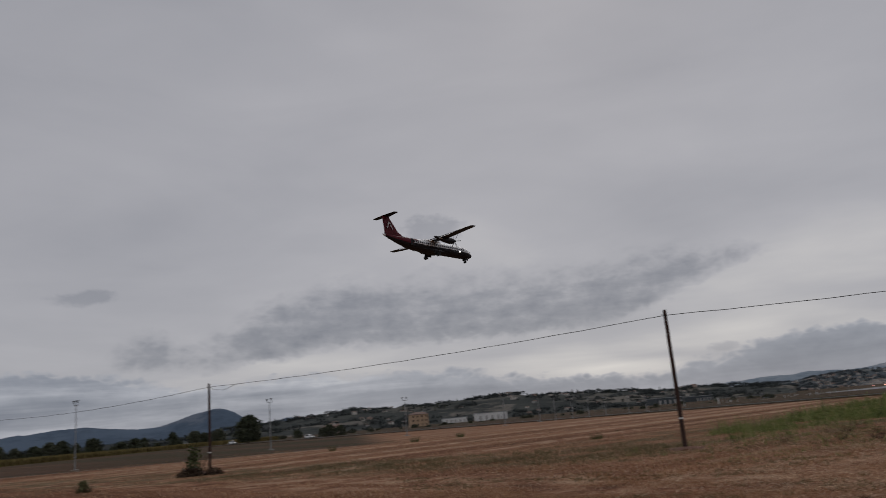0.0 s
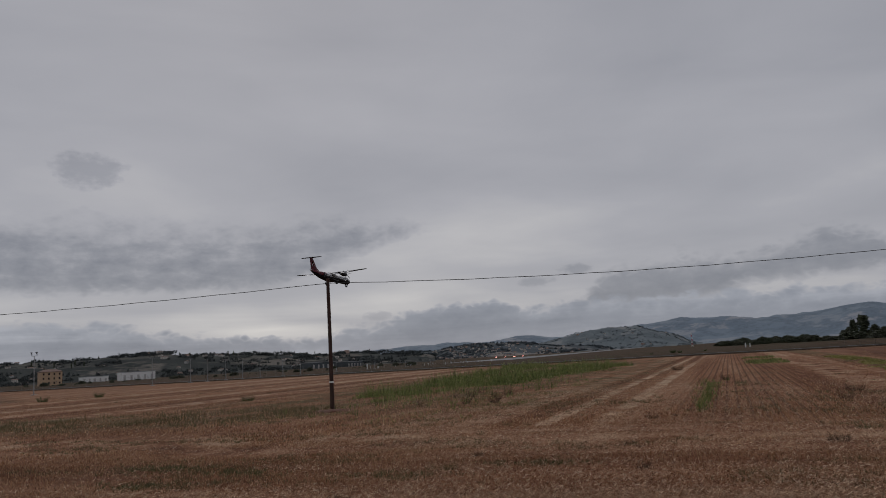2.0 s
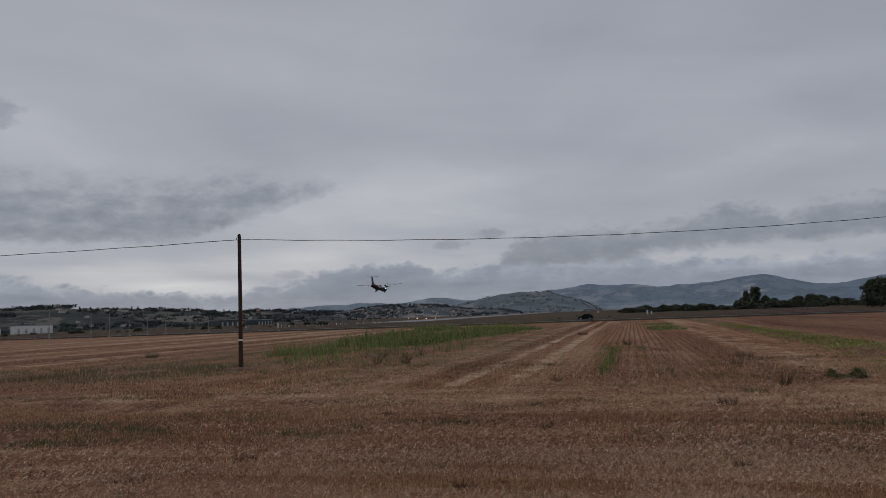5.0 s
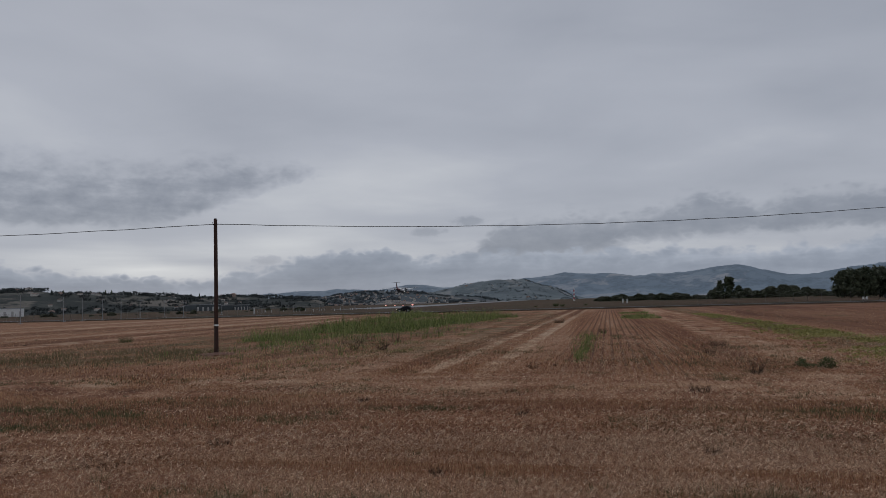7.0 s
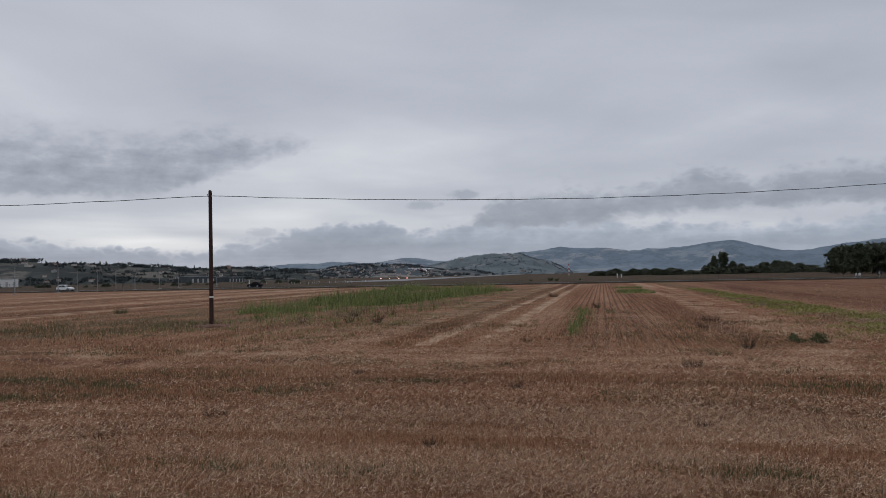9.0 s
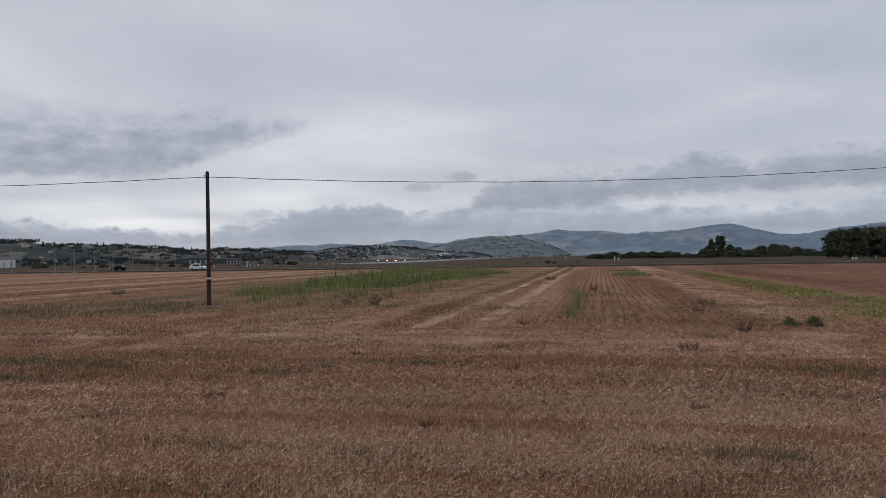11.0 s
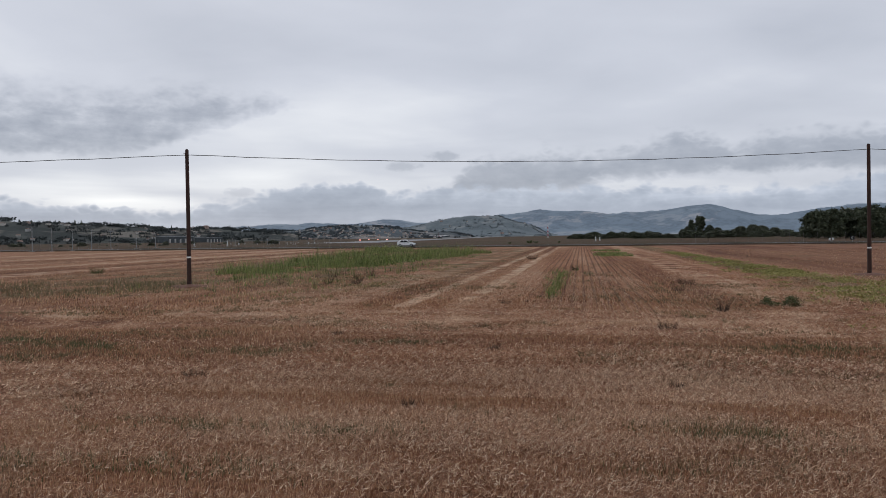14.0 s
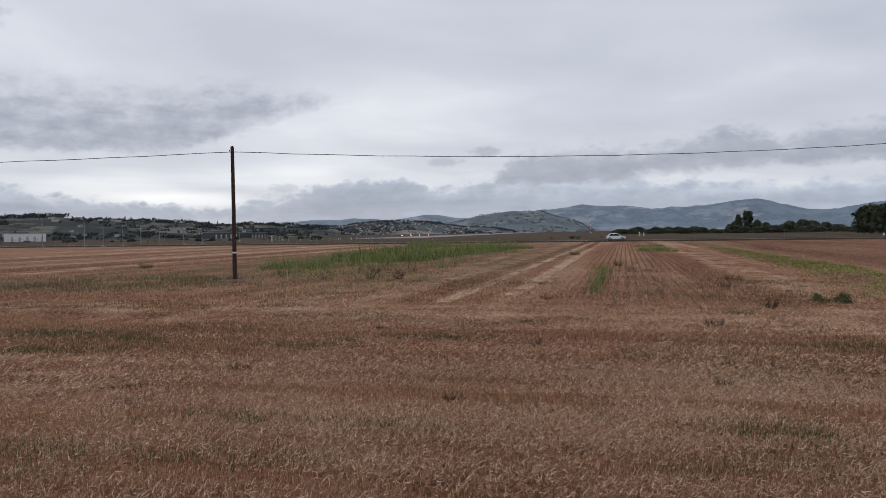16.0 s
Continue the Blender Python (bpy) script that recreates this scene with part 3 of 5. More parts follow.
# the blue of the farthest hills is haze in their material colour
hill("mountain", [(48, 0.9), (40, 1.0), (33, 1.05), (29, 1.25), (24.6, 1.6), (21, 1.2), (19.3, 1.4), (18.1, 1.85), (16.3, 2.2), (15.2, 2.0), (13.9, 1.2), (12.4, 0.75), (11, 1.2), (9.6, 0.7), (6, 0.3)], 4550, 700, 18, M["hill_blue_haze"], "wooded mountain under low cloud, with blue haze in its colour")
hill("far", [(-14, 0.3), (-17, 0.65), (-19.8, 0.78), (-23.9, 1.0), (-26.4, 1.1), (-29, 1.0), (-31.8, 1.36), (-34, 1.1), (-38, 1.3), (-40.8, 1.6), (-43.8, 1.88), (-47, 1.65), (-49.2, 1.48), (-52.4, 1.68), (-54.4, 2.0), (-55.4, 2.08), (-57, 1.6), (-58.8, 1.15), (-60, 1.2), (-61.7, 1.42), (-64, 1.75), (-66, 1.9), (-72, 2.2), (-80, 1.5)], 4500, 700, 18, M["hill_far_haze"], "distant wooded mountain range with blue-grey haze in its colour")
hill("mid", [(-31, 0.1), (-33, 0.7), (-34, 0.98), (-36, 1.3), (-37.9, 1.55), (-40, 1.4), (-41.3, 1.05), (-42.5, 0.65), (-43.6, 0.12), (-44.5, -0.05)], 3000, 650, 13, M["hill_mid_haze"], "rounded hill with pale fields and dark hedges")
hill("town", [(-20, 0.25), (-23, 0.45), (-25, 0.48), (-26.4, 0.72), (-28.4, 0.9), (-30, 0.8), (-32.3, 0.68), (-34, 0.5), (-36, 0.25), (-38, 0.0)], 2100, 480, 8, M["hill_town_haze"], "low hill with a spread of village houses and trees")
hill("village", [(30, 0.15), (22, 0.2), (17, 0.4), (13, 0.7), (10, 1.0), (7, 1.25), (3.3, 1.15), (0, 1.2), (-5, 1.35), (-9.3, 1.1), (-11.5, 1.02), (-13.8, 0.95), (-15.2, 0.72), (-19.8, 0.65), (-23, 0.4), (-25, 0.1)], 1400, 520, 7, M["hill_near"], "low hillside of fields, woods and village houses")


# ---- poles and wire ----
def utility_pole(x, y, high, lean=0.0):
    top = thing("utility_pole", pose(x, y, 0, 0, 0, 20 * x), "dark brown creosoted wooden utility pole in the stubble field", "utility pole", "utility poles")
    bm = tubed([(0, 0, -0.3), (0, 0, 0.3), (lean * 0.5, 0.01, high * 0.5), (lean, 0, high - 0.04), (lean, 0, high)], [0.115, 0.112, 0.10, 0.088, 0.07], 14)
    part("post", bm, M["pole"], top)
    part("marker_band", tubed([(0, 0, 1.46), (0, 0, 1.54)], [0.118, 0.116], 14), M["white_paint"], top, "white painted ring")
    part("insulator", tubed([(lean, 0, high - 0.33), (lean + 0.0, -0.14, high - 0.30), (lean, -0.14, high - 0.2)], [0.015, 0.02, 0.03], 8), M["dark_metal"], top)
    part("bolt", tubed([(lean, -0.13, high - 0.30), (lean, 0.13, high - 0.30)], 0.014, 6), M["galvanised"], top)
    rng = random.Random(int(x * 10))
    bm = bmesh.new()
    rings = []
    for r, z in ((1.2, -0.05), (0.85, 0.07), (0.45, 0.11), (0.13, 0.12)):
        rings.append([(math.cos(k * math.pi / 8) * r * rng.uniform(0.75, 1.25), math.sin(k * math.pi / 8) * r * rng.uniform(0.75, 1.25), z * rng.uniform(0.7, 1.2)) for k in range(16)])
    loft(bm, rings)
    tagged(new("soil_mound", mesh_of(bm, "soil_mound", M["soil"])), "low mound of reddish brown soil at the foot of a pole", "soil mound").matrix_basis = pose(x, y, 0)
    return top


M["soil"] = worn("soil", (0.16, 0.075, 0.048), 0.95, spread=0.4, scale=4)
POLES = [(-49.5, 85.0, 6.9), (-18.6, 62.4, 6.95), (11.93, 38.5, 6.96), (42.9, 19.7, 7.15), (74.0, 0.5, 7.1)]
for px, py, ph in POLES:
    utility_pole(px, py, ph, 0.03)


def make_wire():
    bm = bmesh.new()
    pts = []
    for (x0, y0, h0), (x1, y1, h1), dip in zip(POLES, POLES[1:], (0.46, 0.29, 0.50, 0.46)):
        for k in range(25):
            f = k / 24
            sag = dip * 4 * f * (1 - f)
            pts.append((x0 + (x1 - x0) * f, y0 + (y1 - y0) * f - 0.14, h0 - 0.29 + (h1 - h0) * f - sag + 0.012 * math.sin(k * 2.3)))
    clean = [pts[0]] + [p for q, p in zip(pts, pts[1:]) if (Vector(p) - Vector(q)).length > 0.05]
    tube(bm, clean, 0.017, 6)
    top = thing("overhead_cable", pose(0, 0, 0), "thin black overhead cable strung sagging between the poles", "cable")
    part("span", bm, M["wire"], top)
    part("loop", tubed([(-18.55, 62.3, 6.72), (-18.0, 61.8, 6.38), (-17.0, 61.0, 6.25), (-15.55, 59.87, 6.59)], 0.014, 6), M["wire"], top, "slack loop of cable")


make_wire()


# ---- approach lights, runway lights, signs ----
M["mast_grey"] = worn("mast_grey", (0.27, 0.28, 0.285), 0.7, spread=0.2)


def approach_mast(along):
    x, y = runway_at(along, 112)
    high = max(3.2, 9.6 - 0.0285 * (along - 46))
    z = float(ground_z(x, y))
    top = thing("approach_light_mast", pose(x, y, z, 0, 0, 47.4), "slim pale grey approach light mast with lamps on a crossbar", "light mast", "approach light masts")
    part("pole", tubed([(0, 0, -0.2), (0, 0, high * 0.5), (0, 0, high - 0.7)], [0.085, 0.07, 0.05], 8), M["mast_grey"], top)
    part("crossbar", boxed(-0.05, 0.05, -0.66, 0.66, high - 0.72, high - 0.65, bevel=0.01), M["mast_grey"], top)
    part("footing", boxed(-0.4, 0.4, -0.4, 0.4, -0.3, 0.12, bevel=0.03), M["concrete"], top)
    for k in (-0.6, 0.6):
        lamp = part("lamp", tubed([(0.0, k, high - 0.64), (0.0, k, high - 0.3), (-0.12, k, high - 0.28), (-0.2, k, high - 0.12), (0.14, k, high - 0.02)], [0.04, 0.04, 0.12, 0.14, 0.05], 8), M["dark_metal"], top)
    for k in range(1, 5):
        part("bracket", boxed(-0.17, 0.17, -0.05, 0.05, high * k / 5.5, high * k / 5.5 + 0.06), M["galvanised"], top)


for along in (13, 45.8, 78.4, 111.3, 144, 158, 165, 173, 181, 190, 203, 214, 240, 275, 310, 345, 380, 410):
    approach_mast(along)


def papi_unit(off):
    x, y = runway_at(740, off)
    z = float(ground_z(x, y))
    top = thing("papi_light", pose(x, y, z, 0, 0, 47.4), "low runway approach indicator box glowing red toward the field", "runway light", "approach indicator lights")
    part("housing", boxed(-0.6, 0.6, -0.75, 0.75, 0.45, 0.95, bevel=0.05), M["air_grey"], top)
    for a, b in ((-0.5, -0.6), (-0.5, 0.6), (0.5, 0.0)):
        part("leg", tubed([(a, b, -0.1), (a, b, 0.46)], 0.05, 6), M["galvanised"], top)
    for b in (-0.42, 0.0, 0.42):
        part("lens", tubed([(-0.62, b, 0.72), (-0.68, b, 0.72)], [0.24, 0.24], 12), M["papi"], top, "glowing pale red lens")


for off in (144, 153, 162, 171):
    papi_unit(off)


def edge_light(along, off):
    x, y = runway_at(along, off)
    top = thing("runway_edge_light", pose(x, y, float(ground_z(x, y))), "small pale lamp on a short stalk beside the runway", "runway light", "runway edge lights")
    part("stalk", tubed([(0, 0, -0.05), (0, 0, 0.6)], 0.05, 6), M["white_paint"], top)
    part("globe", tubed([(0, 0, 0.6), (0, 0, 0.72), (0, 0, 0.9), (0, 0, 0.96)], [0.1, 0.16, 0.14, 0.05], 8), M["lamp_glass"], top)


for along in range(300, 430, 30):
    for off in (100, 106, 118, 124):
        edge_light(along, off)


def marker_mast(az, d, high, label):
    x, y = polar(az, d)
    top = thing("striped_mast", pose(x, y, float(ground_z(x, y)), 0, 0, 30), label, "radio mast")
    n = 7
    for k in range(n):
        z0, z1 = high * k / n, high * (k + 1) / n
        bm = bmesh.new()
        for a, b in ((-0.7, -0.7), (0.7, -0.7), (0.7, 0.7), (-0.7, 0.7)):
            tube(bm, [(a * (1 - 0.6 * k / n), b * (1 - 0.6 * k / n), z0), (a * (1 - 0.6 * (k + 1) / n), b * (1 - 0.6 * (k + 1) / n), z1)], 0.10, 5)
        tube(bm, [(-0.6, -0.6, z0), (0.5, 0.5, z1)], 0.1, 5)
        tube(bm, [(0.6, -0.6, z0), (-0.5, 0.5, z1)], 0.1, 5)
        part("section", bm, M["red_paint"] if k % 2 else M["white_paint"], top, "red section" if k % 2 else "white section")


marker_mast(-43.77, 820, 14.0, "red and white banded lattice radio mast on the airfield")


def marker_board(az, d, high, wide):
    x, y = polar(az, d)
    top = thing("marker_board", pose(x, y, float(ground_z(x, y)), 0, 0, az), "white airfield marker board on two short legs", "marker board", "airfield marker boards")
    part("board", boxed(-wide / 2, wide / 2, -0.05, 0.05, 0.3, high, bevel=0.02), M["white_paint"], top)
    for k in (-0.4, 0.4):
        part("leg", boxed(wide * k - 0.04, wide * k + 0.04, -0.03, 0.03, -0.05, 0.32), M["galvanised"], top)


for az, d, high, wide in ((-47.3, 330, 2.0, 0.5), (-47.6, 330, 1.7, 0.5), (-19.9, 240, 1.9, 0.4), (-20.7, 300, 1.0, 0.5), (-17.6, 330, 1.0, 0.5), (-63.2, 205, 0.9, 0.5), (-63.0, 205, 0.9, 0.4)):
    marker_board(az, d, high, wide)


def chevron_sign(s, off):
    x, y = road_at(s, off)
    top = thing("bend_sign", pose(x, y, 0.0, 0, 0, -62), "black road bend sign with a white arrow on a post", "road sign")
    part("post", tubed([(0, 0.05, -0.1), (0, 0.05, 1.35)], 0.04, 6), M["galvanised"], top)
    part("panel", boxed(-0.45, 0.45, -0.02, 0.02, 0.5, 1.4, bevel=0.01), M["dark_metal"], top)
    bm = bmesh.new()
    for a in (1, -1):
        v = [(-0.25, -0.03, 0.95), (-0.02, -0.03, 0.95), (0.25, -0.03, 0.95 + 0.38 * a), (0.02, -0.03, 0.95 + 0.38 * a)]
        f = [bm.verts.new(c) for c in v]
        bm.faces.new(f)
    bmesh.ops.solidify(bm, geom=bm.faces[:], thickness=0.008)
    part("arrow", bm, M["white_paint"], top, "white arrow shape")


chevron_sign(101.5, 6.0)


M["fence_post"] = worn("fence_post", (0.17, 0.16, 0.15), 0.8)


def fence(s0, s1, off, step, high, label, dense):
    x0, y0 = road_at(s0, off)
    top = thing("airfield_fence", pose(x0, y0, 0, 0, 0, -45.57), label, "fence")
    length = s1 - s0
    n = int(length / step)
    post = mesh_of(tubed([(0, 0, -0.2), (0, 0, high * 0.85), (0.0, -0.25, high + 0.15)], 0.045, 6), "post", M["fence_post"])
    for k in range(n + 1):
        part("post", post, None, top, at=pose(k * step, 0, 0))
    for k in range(dense):
        z = 0.12 + (high - 0.2) * k / (dense - 1)
        part("wire", tubed([(0, 0, z), (length * 0.5, 0, z - 0.02), (length, 0, z)], 0.008, 4), M["dark_metal"], top)


fence(62, 190, 9.0, 3.0, 2.0, "wire mesh boundary fence on pale concrete posts behind the road", 7)
fence(-260, -18, 11.0, 3.0, 2.1, "long wire mesh airfield fence on concrete posts", 7)


# ---- trees and shrubs ----
def leaf_cloud(rng, centres, sizes, leaves, leaf):
    """Clumps of leaves round their centres, as one array of triangles."""
    n = len(centres) * leaves
    c = np.repeat(centres, leaves, 0)
    s = np.repeat(sizes, leaves)[:, None]
    d = rng.normal(size=(n, 3))
    d /= np.linalg.norm(d, axis=1)[:, None]
    p = c + d * s * rng.uniform(0.35, 1.0, (n, 1))
    a, b = rng.normal(size=(n, 3)), rng.normal(size=(n, 3))
    k = rng.uniform(0.5, 1.0, (n, 1)) * leaf
    verts = np.stack([p - a * k * 0.5, p + a * k * 0.5, p + b * k * 0.9], 1).reshape(-1, 3)
    return verts


def tris(name, verts, material):
    me = bpy.data.meshes.new(name)
    n = len(verts)
    me.vertices.add(n)
    me.vertices.foreach_set("co", np.ascontiguousarray(verts, dtype=np.float32).ravel())
    me.loops.add(n)
    me.loops.foreach_set("vertex_index", np.arange(n, dtype=np.int32))
    me.polygons.add(n // 3)
    me.polygons.foreach_set("loop_start", np.arange(0, n, 3, dtype=np.int32))
    me.materials.append(material)
    me.update(calc_edges=True)
    me.validate()
    return me


def tree_make(seed, high, wide, base, cone, leafmat, clumps=90, leaves=34, leaf=0.5):
    """Trunk with limbs, and a crown of leaf clumps; cone 0: round head, 1: pointed."""
    rng = np.random.default_rng(seed)
    top = new("tree")
    bm = bmesh.new()
    tube(bm, [(0, 0, -0.3), (0.06 * high * 0.2, 0, high * 0.25), (0, 0.05, high * 0.55), (0.1, 0, high * 0.85)], [high * 0.028, high * 0.022, high * 0.014, high * 0.005], 7)
    centres, sizes = [], []
    for k in range(clumps):
        f = rng.uniform(0, 1)
        z = high * (base + (1 - base) * f)
        prof = (1 - cone) * math.sqrt(max(0.02, 1 - (2 * f - 0.85) ** 2 / 1.35)) + cone * (1 - f) ** 0.7
        r = wide / 2 * prof * math.sqrt(rng.uniform(0.15, 1.0)) * rng.uniform(0.75, 1.15)
        a = rng.uniform(0, 2 * math.pi)
        centres.append((math.cos(a) * r, math.sin(a) * r, z * rng.uniform(0.93, 1.03)))
        sizes.append(wide * rng.uniform(0.07, 0.15))
        if k % 9 == 0:
            cx, cy, cz = centres[-1]
            tube(bm, [(0, 0, cz * 0.55), (cx * 0.5, cy * 0.5, cz * 0.8), (cx, cy, cz)], [high * 0.011, high * 0.007, high * 0.003], 5)
    part("trunk", bm, M["bark"], top)
    tagged(part("crown", tris("crown", leaf_cloud(rng, np.array(centres), np.array(sizes), leaves, leaf), leafmat), None, top), kind="stuff")
    return top


KINDS = [tree_make(11, 10, 9, 0.12, 0.0, M["leaf"], 120, 36, 0.6), tree_make(12, 10, 6.5, 0.10, 0.35, M["leaf"], 110, 34, 0.55),
         tree_make(13, 10, 8, 0.15, 0.15, M["leaf_pale"], 110, 34, 0.55), tree_make(14, 10, 2.4, 0.05, 0.5, M["leaf"], 80, 34, 0.45),
         tree_make(15, 4, 6.0, 0.0, 0.45, M["leaf"], 70, 34, 0.40), tree_make(16, 4, 5.0, 0.0, 0.3, M["leaf_pale"], 70, 34, 0.38)]
TREE_WORDS = [("broad dark green tree with a round crown", "tree"), ("tall dark green tree with a tapering crown", "tree"), ("grey-green leafy tree with a loose crown", "tree"),
              ("slim dark green cypress tree", "tree"), ("dense dark green shrub of the hedgerow", "shrub"), ("grey-green bushy shrub of the hedgerow", "shrub")]
used_kinds = set()


def plant(kind, x, y, z, size, turn, group, sx=1.0, words=""):
    m = pose(x, y, z, 0, 0, turn)
    if kind in used_kinds:
        ob = copy_thing(KINDS[kind], m)
    else:
        ob = KINDS[kind]
        used_kinds.add(kind)
        ob.matrix_basis = m
    ob.scale = (size * sx, size * sx, size)
    base, cat = TREE_WORDS[kind]
    tagged(ob, words or base + " beyond the fields", cat, group)
    return ob


rt = random.Random(5)
for az, d, size, kind, sx in ((-54.1, 325, 0.84, 1, 0.62), (-54.55, 335, 1.0, 1, 0.5), (-54.8, 322, 0.98, 3, 1.5), (-55.3, 330, 0.62, 0, 0.7), (-53.8, 330, 0.6, 2, 0.6), (-53.5, 340, 0.5, 2, 0.9), (-55.9, 340, 0.55, 2, 0.9),
                              (-57.4, 330, 0.58, 2, 1.2), (-58.2, 335, 0.64, 2, 1.2), (-58.8, 340, 0.60, 2, 1.2), (-59.6, 345, 0.52, 2, 1.3), (-57.0, 345, 0.48, 2, 1.1)):
    px, py = polar(az, d * 1.9)
    big = 0.32 + (size - 0.32) * 1.9
    plant(kind, px, py, float(ground_z(px, py)), big, rt.uniform(0, 360), "trees beyond the road", sx * 1.9 * size / big)
for k in range(34):
    az, d = -61.9 - 0.38 * k * rt.uniform(0.9, 1.1), rt.uniform(370, 450)
    px, py = polar(az, d)
    high = 2.6 + d * math.radians(1.35 + 0.10 * min(4, k * 0.15) + rt.uniform(-0.28, 0.2))
    plant(rt.choice((0, 0, 1, 2)), px, py, float(ground_z(px, py)) - 0.1, high / 10.0, rt.uniform(0, 360), "dark wood beside the road", 1.05, "tall dark leafy tree of the dense roadside wood")
for k in range(105):
    az, d = -45.6 - 16.5 * k / 104 + rt.uniform(-0.2, 0.2), rt.uniform(540, 720)
    px, py = polar(az, d)
    high = 3.2 + d * math.radians(rt.choice((-0.19, -0.16, -0.12, -0.06, 0.0, 0.08, 0.16)) * (0.5 if az > -47 else 1.0))
    plant(rt.choice((4, 5, 5)), px, py, float(ground_z(px, py)) - 0.1, high / 4.0, rt.uniform(0, 360), "hedge beyond the fields", rt.uniform(1.6, 3.2))
for k in range(78):
    az, d = 24.0 - 47.0 * k / 77 + rt.uniform(-0.3, 0.3), rt.uniform(430, 620)
    if 12.6 < az < 15.4:
        continue
    px, py = polar(az, d)
    high = 2.6 + d * math.radians(rt.choice((-0.24, -0.2, -0.14, -0.06)))
    plant(rt.choice((5, 5, 5, 4)), px, py, float(ground_z(px, py)) - 0.1, high / 4.0, rt.uniform(0, 360), "hedge beyond the airfield", rt.uniform(1.6, 3.0))
px, py = polar(13.95, 350)
plant(0, px, py, float(ground_z(px, py)), 1.12, 40, "", 1.2, "single broad dark tree with a domed crown")
for az, d, high, kind in ((8.2, 340, 4.6, 4), (7.4, 345, 4.0, 4), (8.7, 360, 3.6, 5), (10.5, 420, 4.0, 4)):
    px, py = polar(az, d)
    plant(kind, px, py, float(ground_z(px, py)), high / 4.0, 30 * az, "shrubs by the road")
for k in range(34):
    az, d = 31.5 - 15.5 * k / 33 + rt.uniform(-0.25, 0.25), rt.uniform(470, 640)
    px, py = polar(az, d)
    high = 2.6 + d * math.radians(rt.choice((0.15, 0.3, 0.42, 0.55, 0.75)))
    plant(rt.choice((0, 0, 2, 1)), px, py, float(ground_z(px, py)), high / 10.0, rt.uniform(0, 360), "dark trees along the maize", 1.25)
for kind in range(6):
    if kind not in used_kinds:
        px, py = polar(1.0 - kind, 900 + 10 * kind)
        plant(kind, px, py, float(ground_z(px, py)), 0.8, 0, "trees of the village")
for k in range(12):
    az = rt.choice((rt.uniform(8, -21), rt.uniform(3, -4)))
    px, py, pz = on_hill("village", az, rt.uniform(0.5, 1.0))
    plant(3, px, py, pz - 0.3, rt.uniform(0.6, 1.05), rt.uniform(0, 360), "cypresses of the village", 1.0)


def woods(key, count, leaf, size, az0, az1, material, label, seed):
    """Far woods and hedges of a hillside, in clumps."""
    rng = np.random.default_rng(seed)
    centres, sizes = [], []
    while len(centres) < count:
        az, up = rng.uniform(az1, az0), rng.choice([rng.uniform(0.02, 1.0), rng.uniform(0.9, 1.02)], p=[0.72, 0.28])
        x, y, z = on_hill(key, az, up)
        if noise.noise(Vector((x, y, 0)) / 130) < -0.08 and up < 0.9:
            continue
        run = rng.integers(1, 5)
        a = rng.uniform(-0.4, 0.4)
        for k in range(run):
            centres.append((x + k * size * 1.3 * math.cos(a), y + k * size * 1.3 * math.sin(a), z + size * 0.35))
            sizes.append(size * rng.uniform(0.5, 1.1))
    verts = leaf_cloud(rng, np.array(centres), np.array(sizes), 26, leaf)
    tagged(new("far_woods", tris("far_woods", verts, material)), label, "woods", "", "stuff")


# haze of distance is put into these leaf colours, faintest in far_leaf
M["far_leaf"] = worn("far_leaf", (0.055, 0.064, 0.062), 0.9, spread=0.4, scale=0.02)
M["town_leaf_haze"] = worn("town_leaf_haze", (0.085, 0.10, 0.108), 0.9, spread=0.3, scale=0.02)
M["mid_leaf_haze"] = worn("mid_leaf_haze", (0.225, 0.255, 0.268), 0.9, spread=0.25, scale=0.02)
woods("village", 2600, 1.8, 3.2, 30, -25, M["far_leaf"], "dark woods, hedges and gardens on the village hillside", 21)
woods("town", 2000, 1.9, 3.2, -20, -38, M["town_leaf_haze"], "dark tree clumps among the houses of the low hill", 22)
woods("mid", 1500, 1.7, 2.3, -31, -44, M["mid_leaf_haze"], "hedges and woods on the rounded hill", 23)


# ---- buildings ----
def house_make(w, d, h, rise, wall, hip=False, windows=(3, 2)):
    top = new("house")
    part("wall", boxed(-w / 2, w / 2, -d / 2, d / 2, -2.0, h), M[wall], top)
    bm = bmesh.new()
    e = 0.5
    a = [(-w / 2 - e, -d / 2 - e, h), (w / 2 + e, -d / 2 - e, h), (w / 2 + e, d / 2 + e, h), (-w / 2 - e, d / 2 + e, h)]
    k = w * 0.22 if hip else -e
    ridge = [(-w / 2 + k, 0, h + rise), (w / 2 - k, 0, h + rise)]
    v = [bm.verts.new(c) for c in a + [(x, y, z + 0.25) for x, y, z in a] + ridge]
    for f in ((0, 3, 2, 1), (0, 1, 5, 4), (1, 2, 6, 5), (2, 3, 7, 6), (3, 0, 4, 7), (4, 5, 9, 8), (6, 7, 8, 9), (5, 6, 9), (7, 4, 8)):
        bm.faces.new([v[i] for i in f])
    part("roof", bm, M["roof_tile"], top, "red-brown tiled roof")
    part("chimney", boxed(w * 0.2, w * 0.2 + 0.7, -0.35, 0.35, h + rise * 0.4, h + rise + 0.8), M["grey_wall"], top)
    cols, floors = windows
    pane = mesh_of(boxed(-0.5, 0.5, -0.04, 0.04, -0.7, 0.7, bevel=0.02), "window", M["glass"])
    for f in range(floors):
        for c in range(cols):
            z = h * (f + 0.55) / floors
            for y in (-d / 2 - 0.02, d / 2 + 0.02):
                part("window", pane, None, top, at=pose(-w / 2 + w * (c + 0.5) / cols, y, z))
    return top


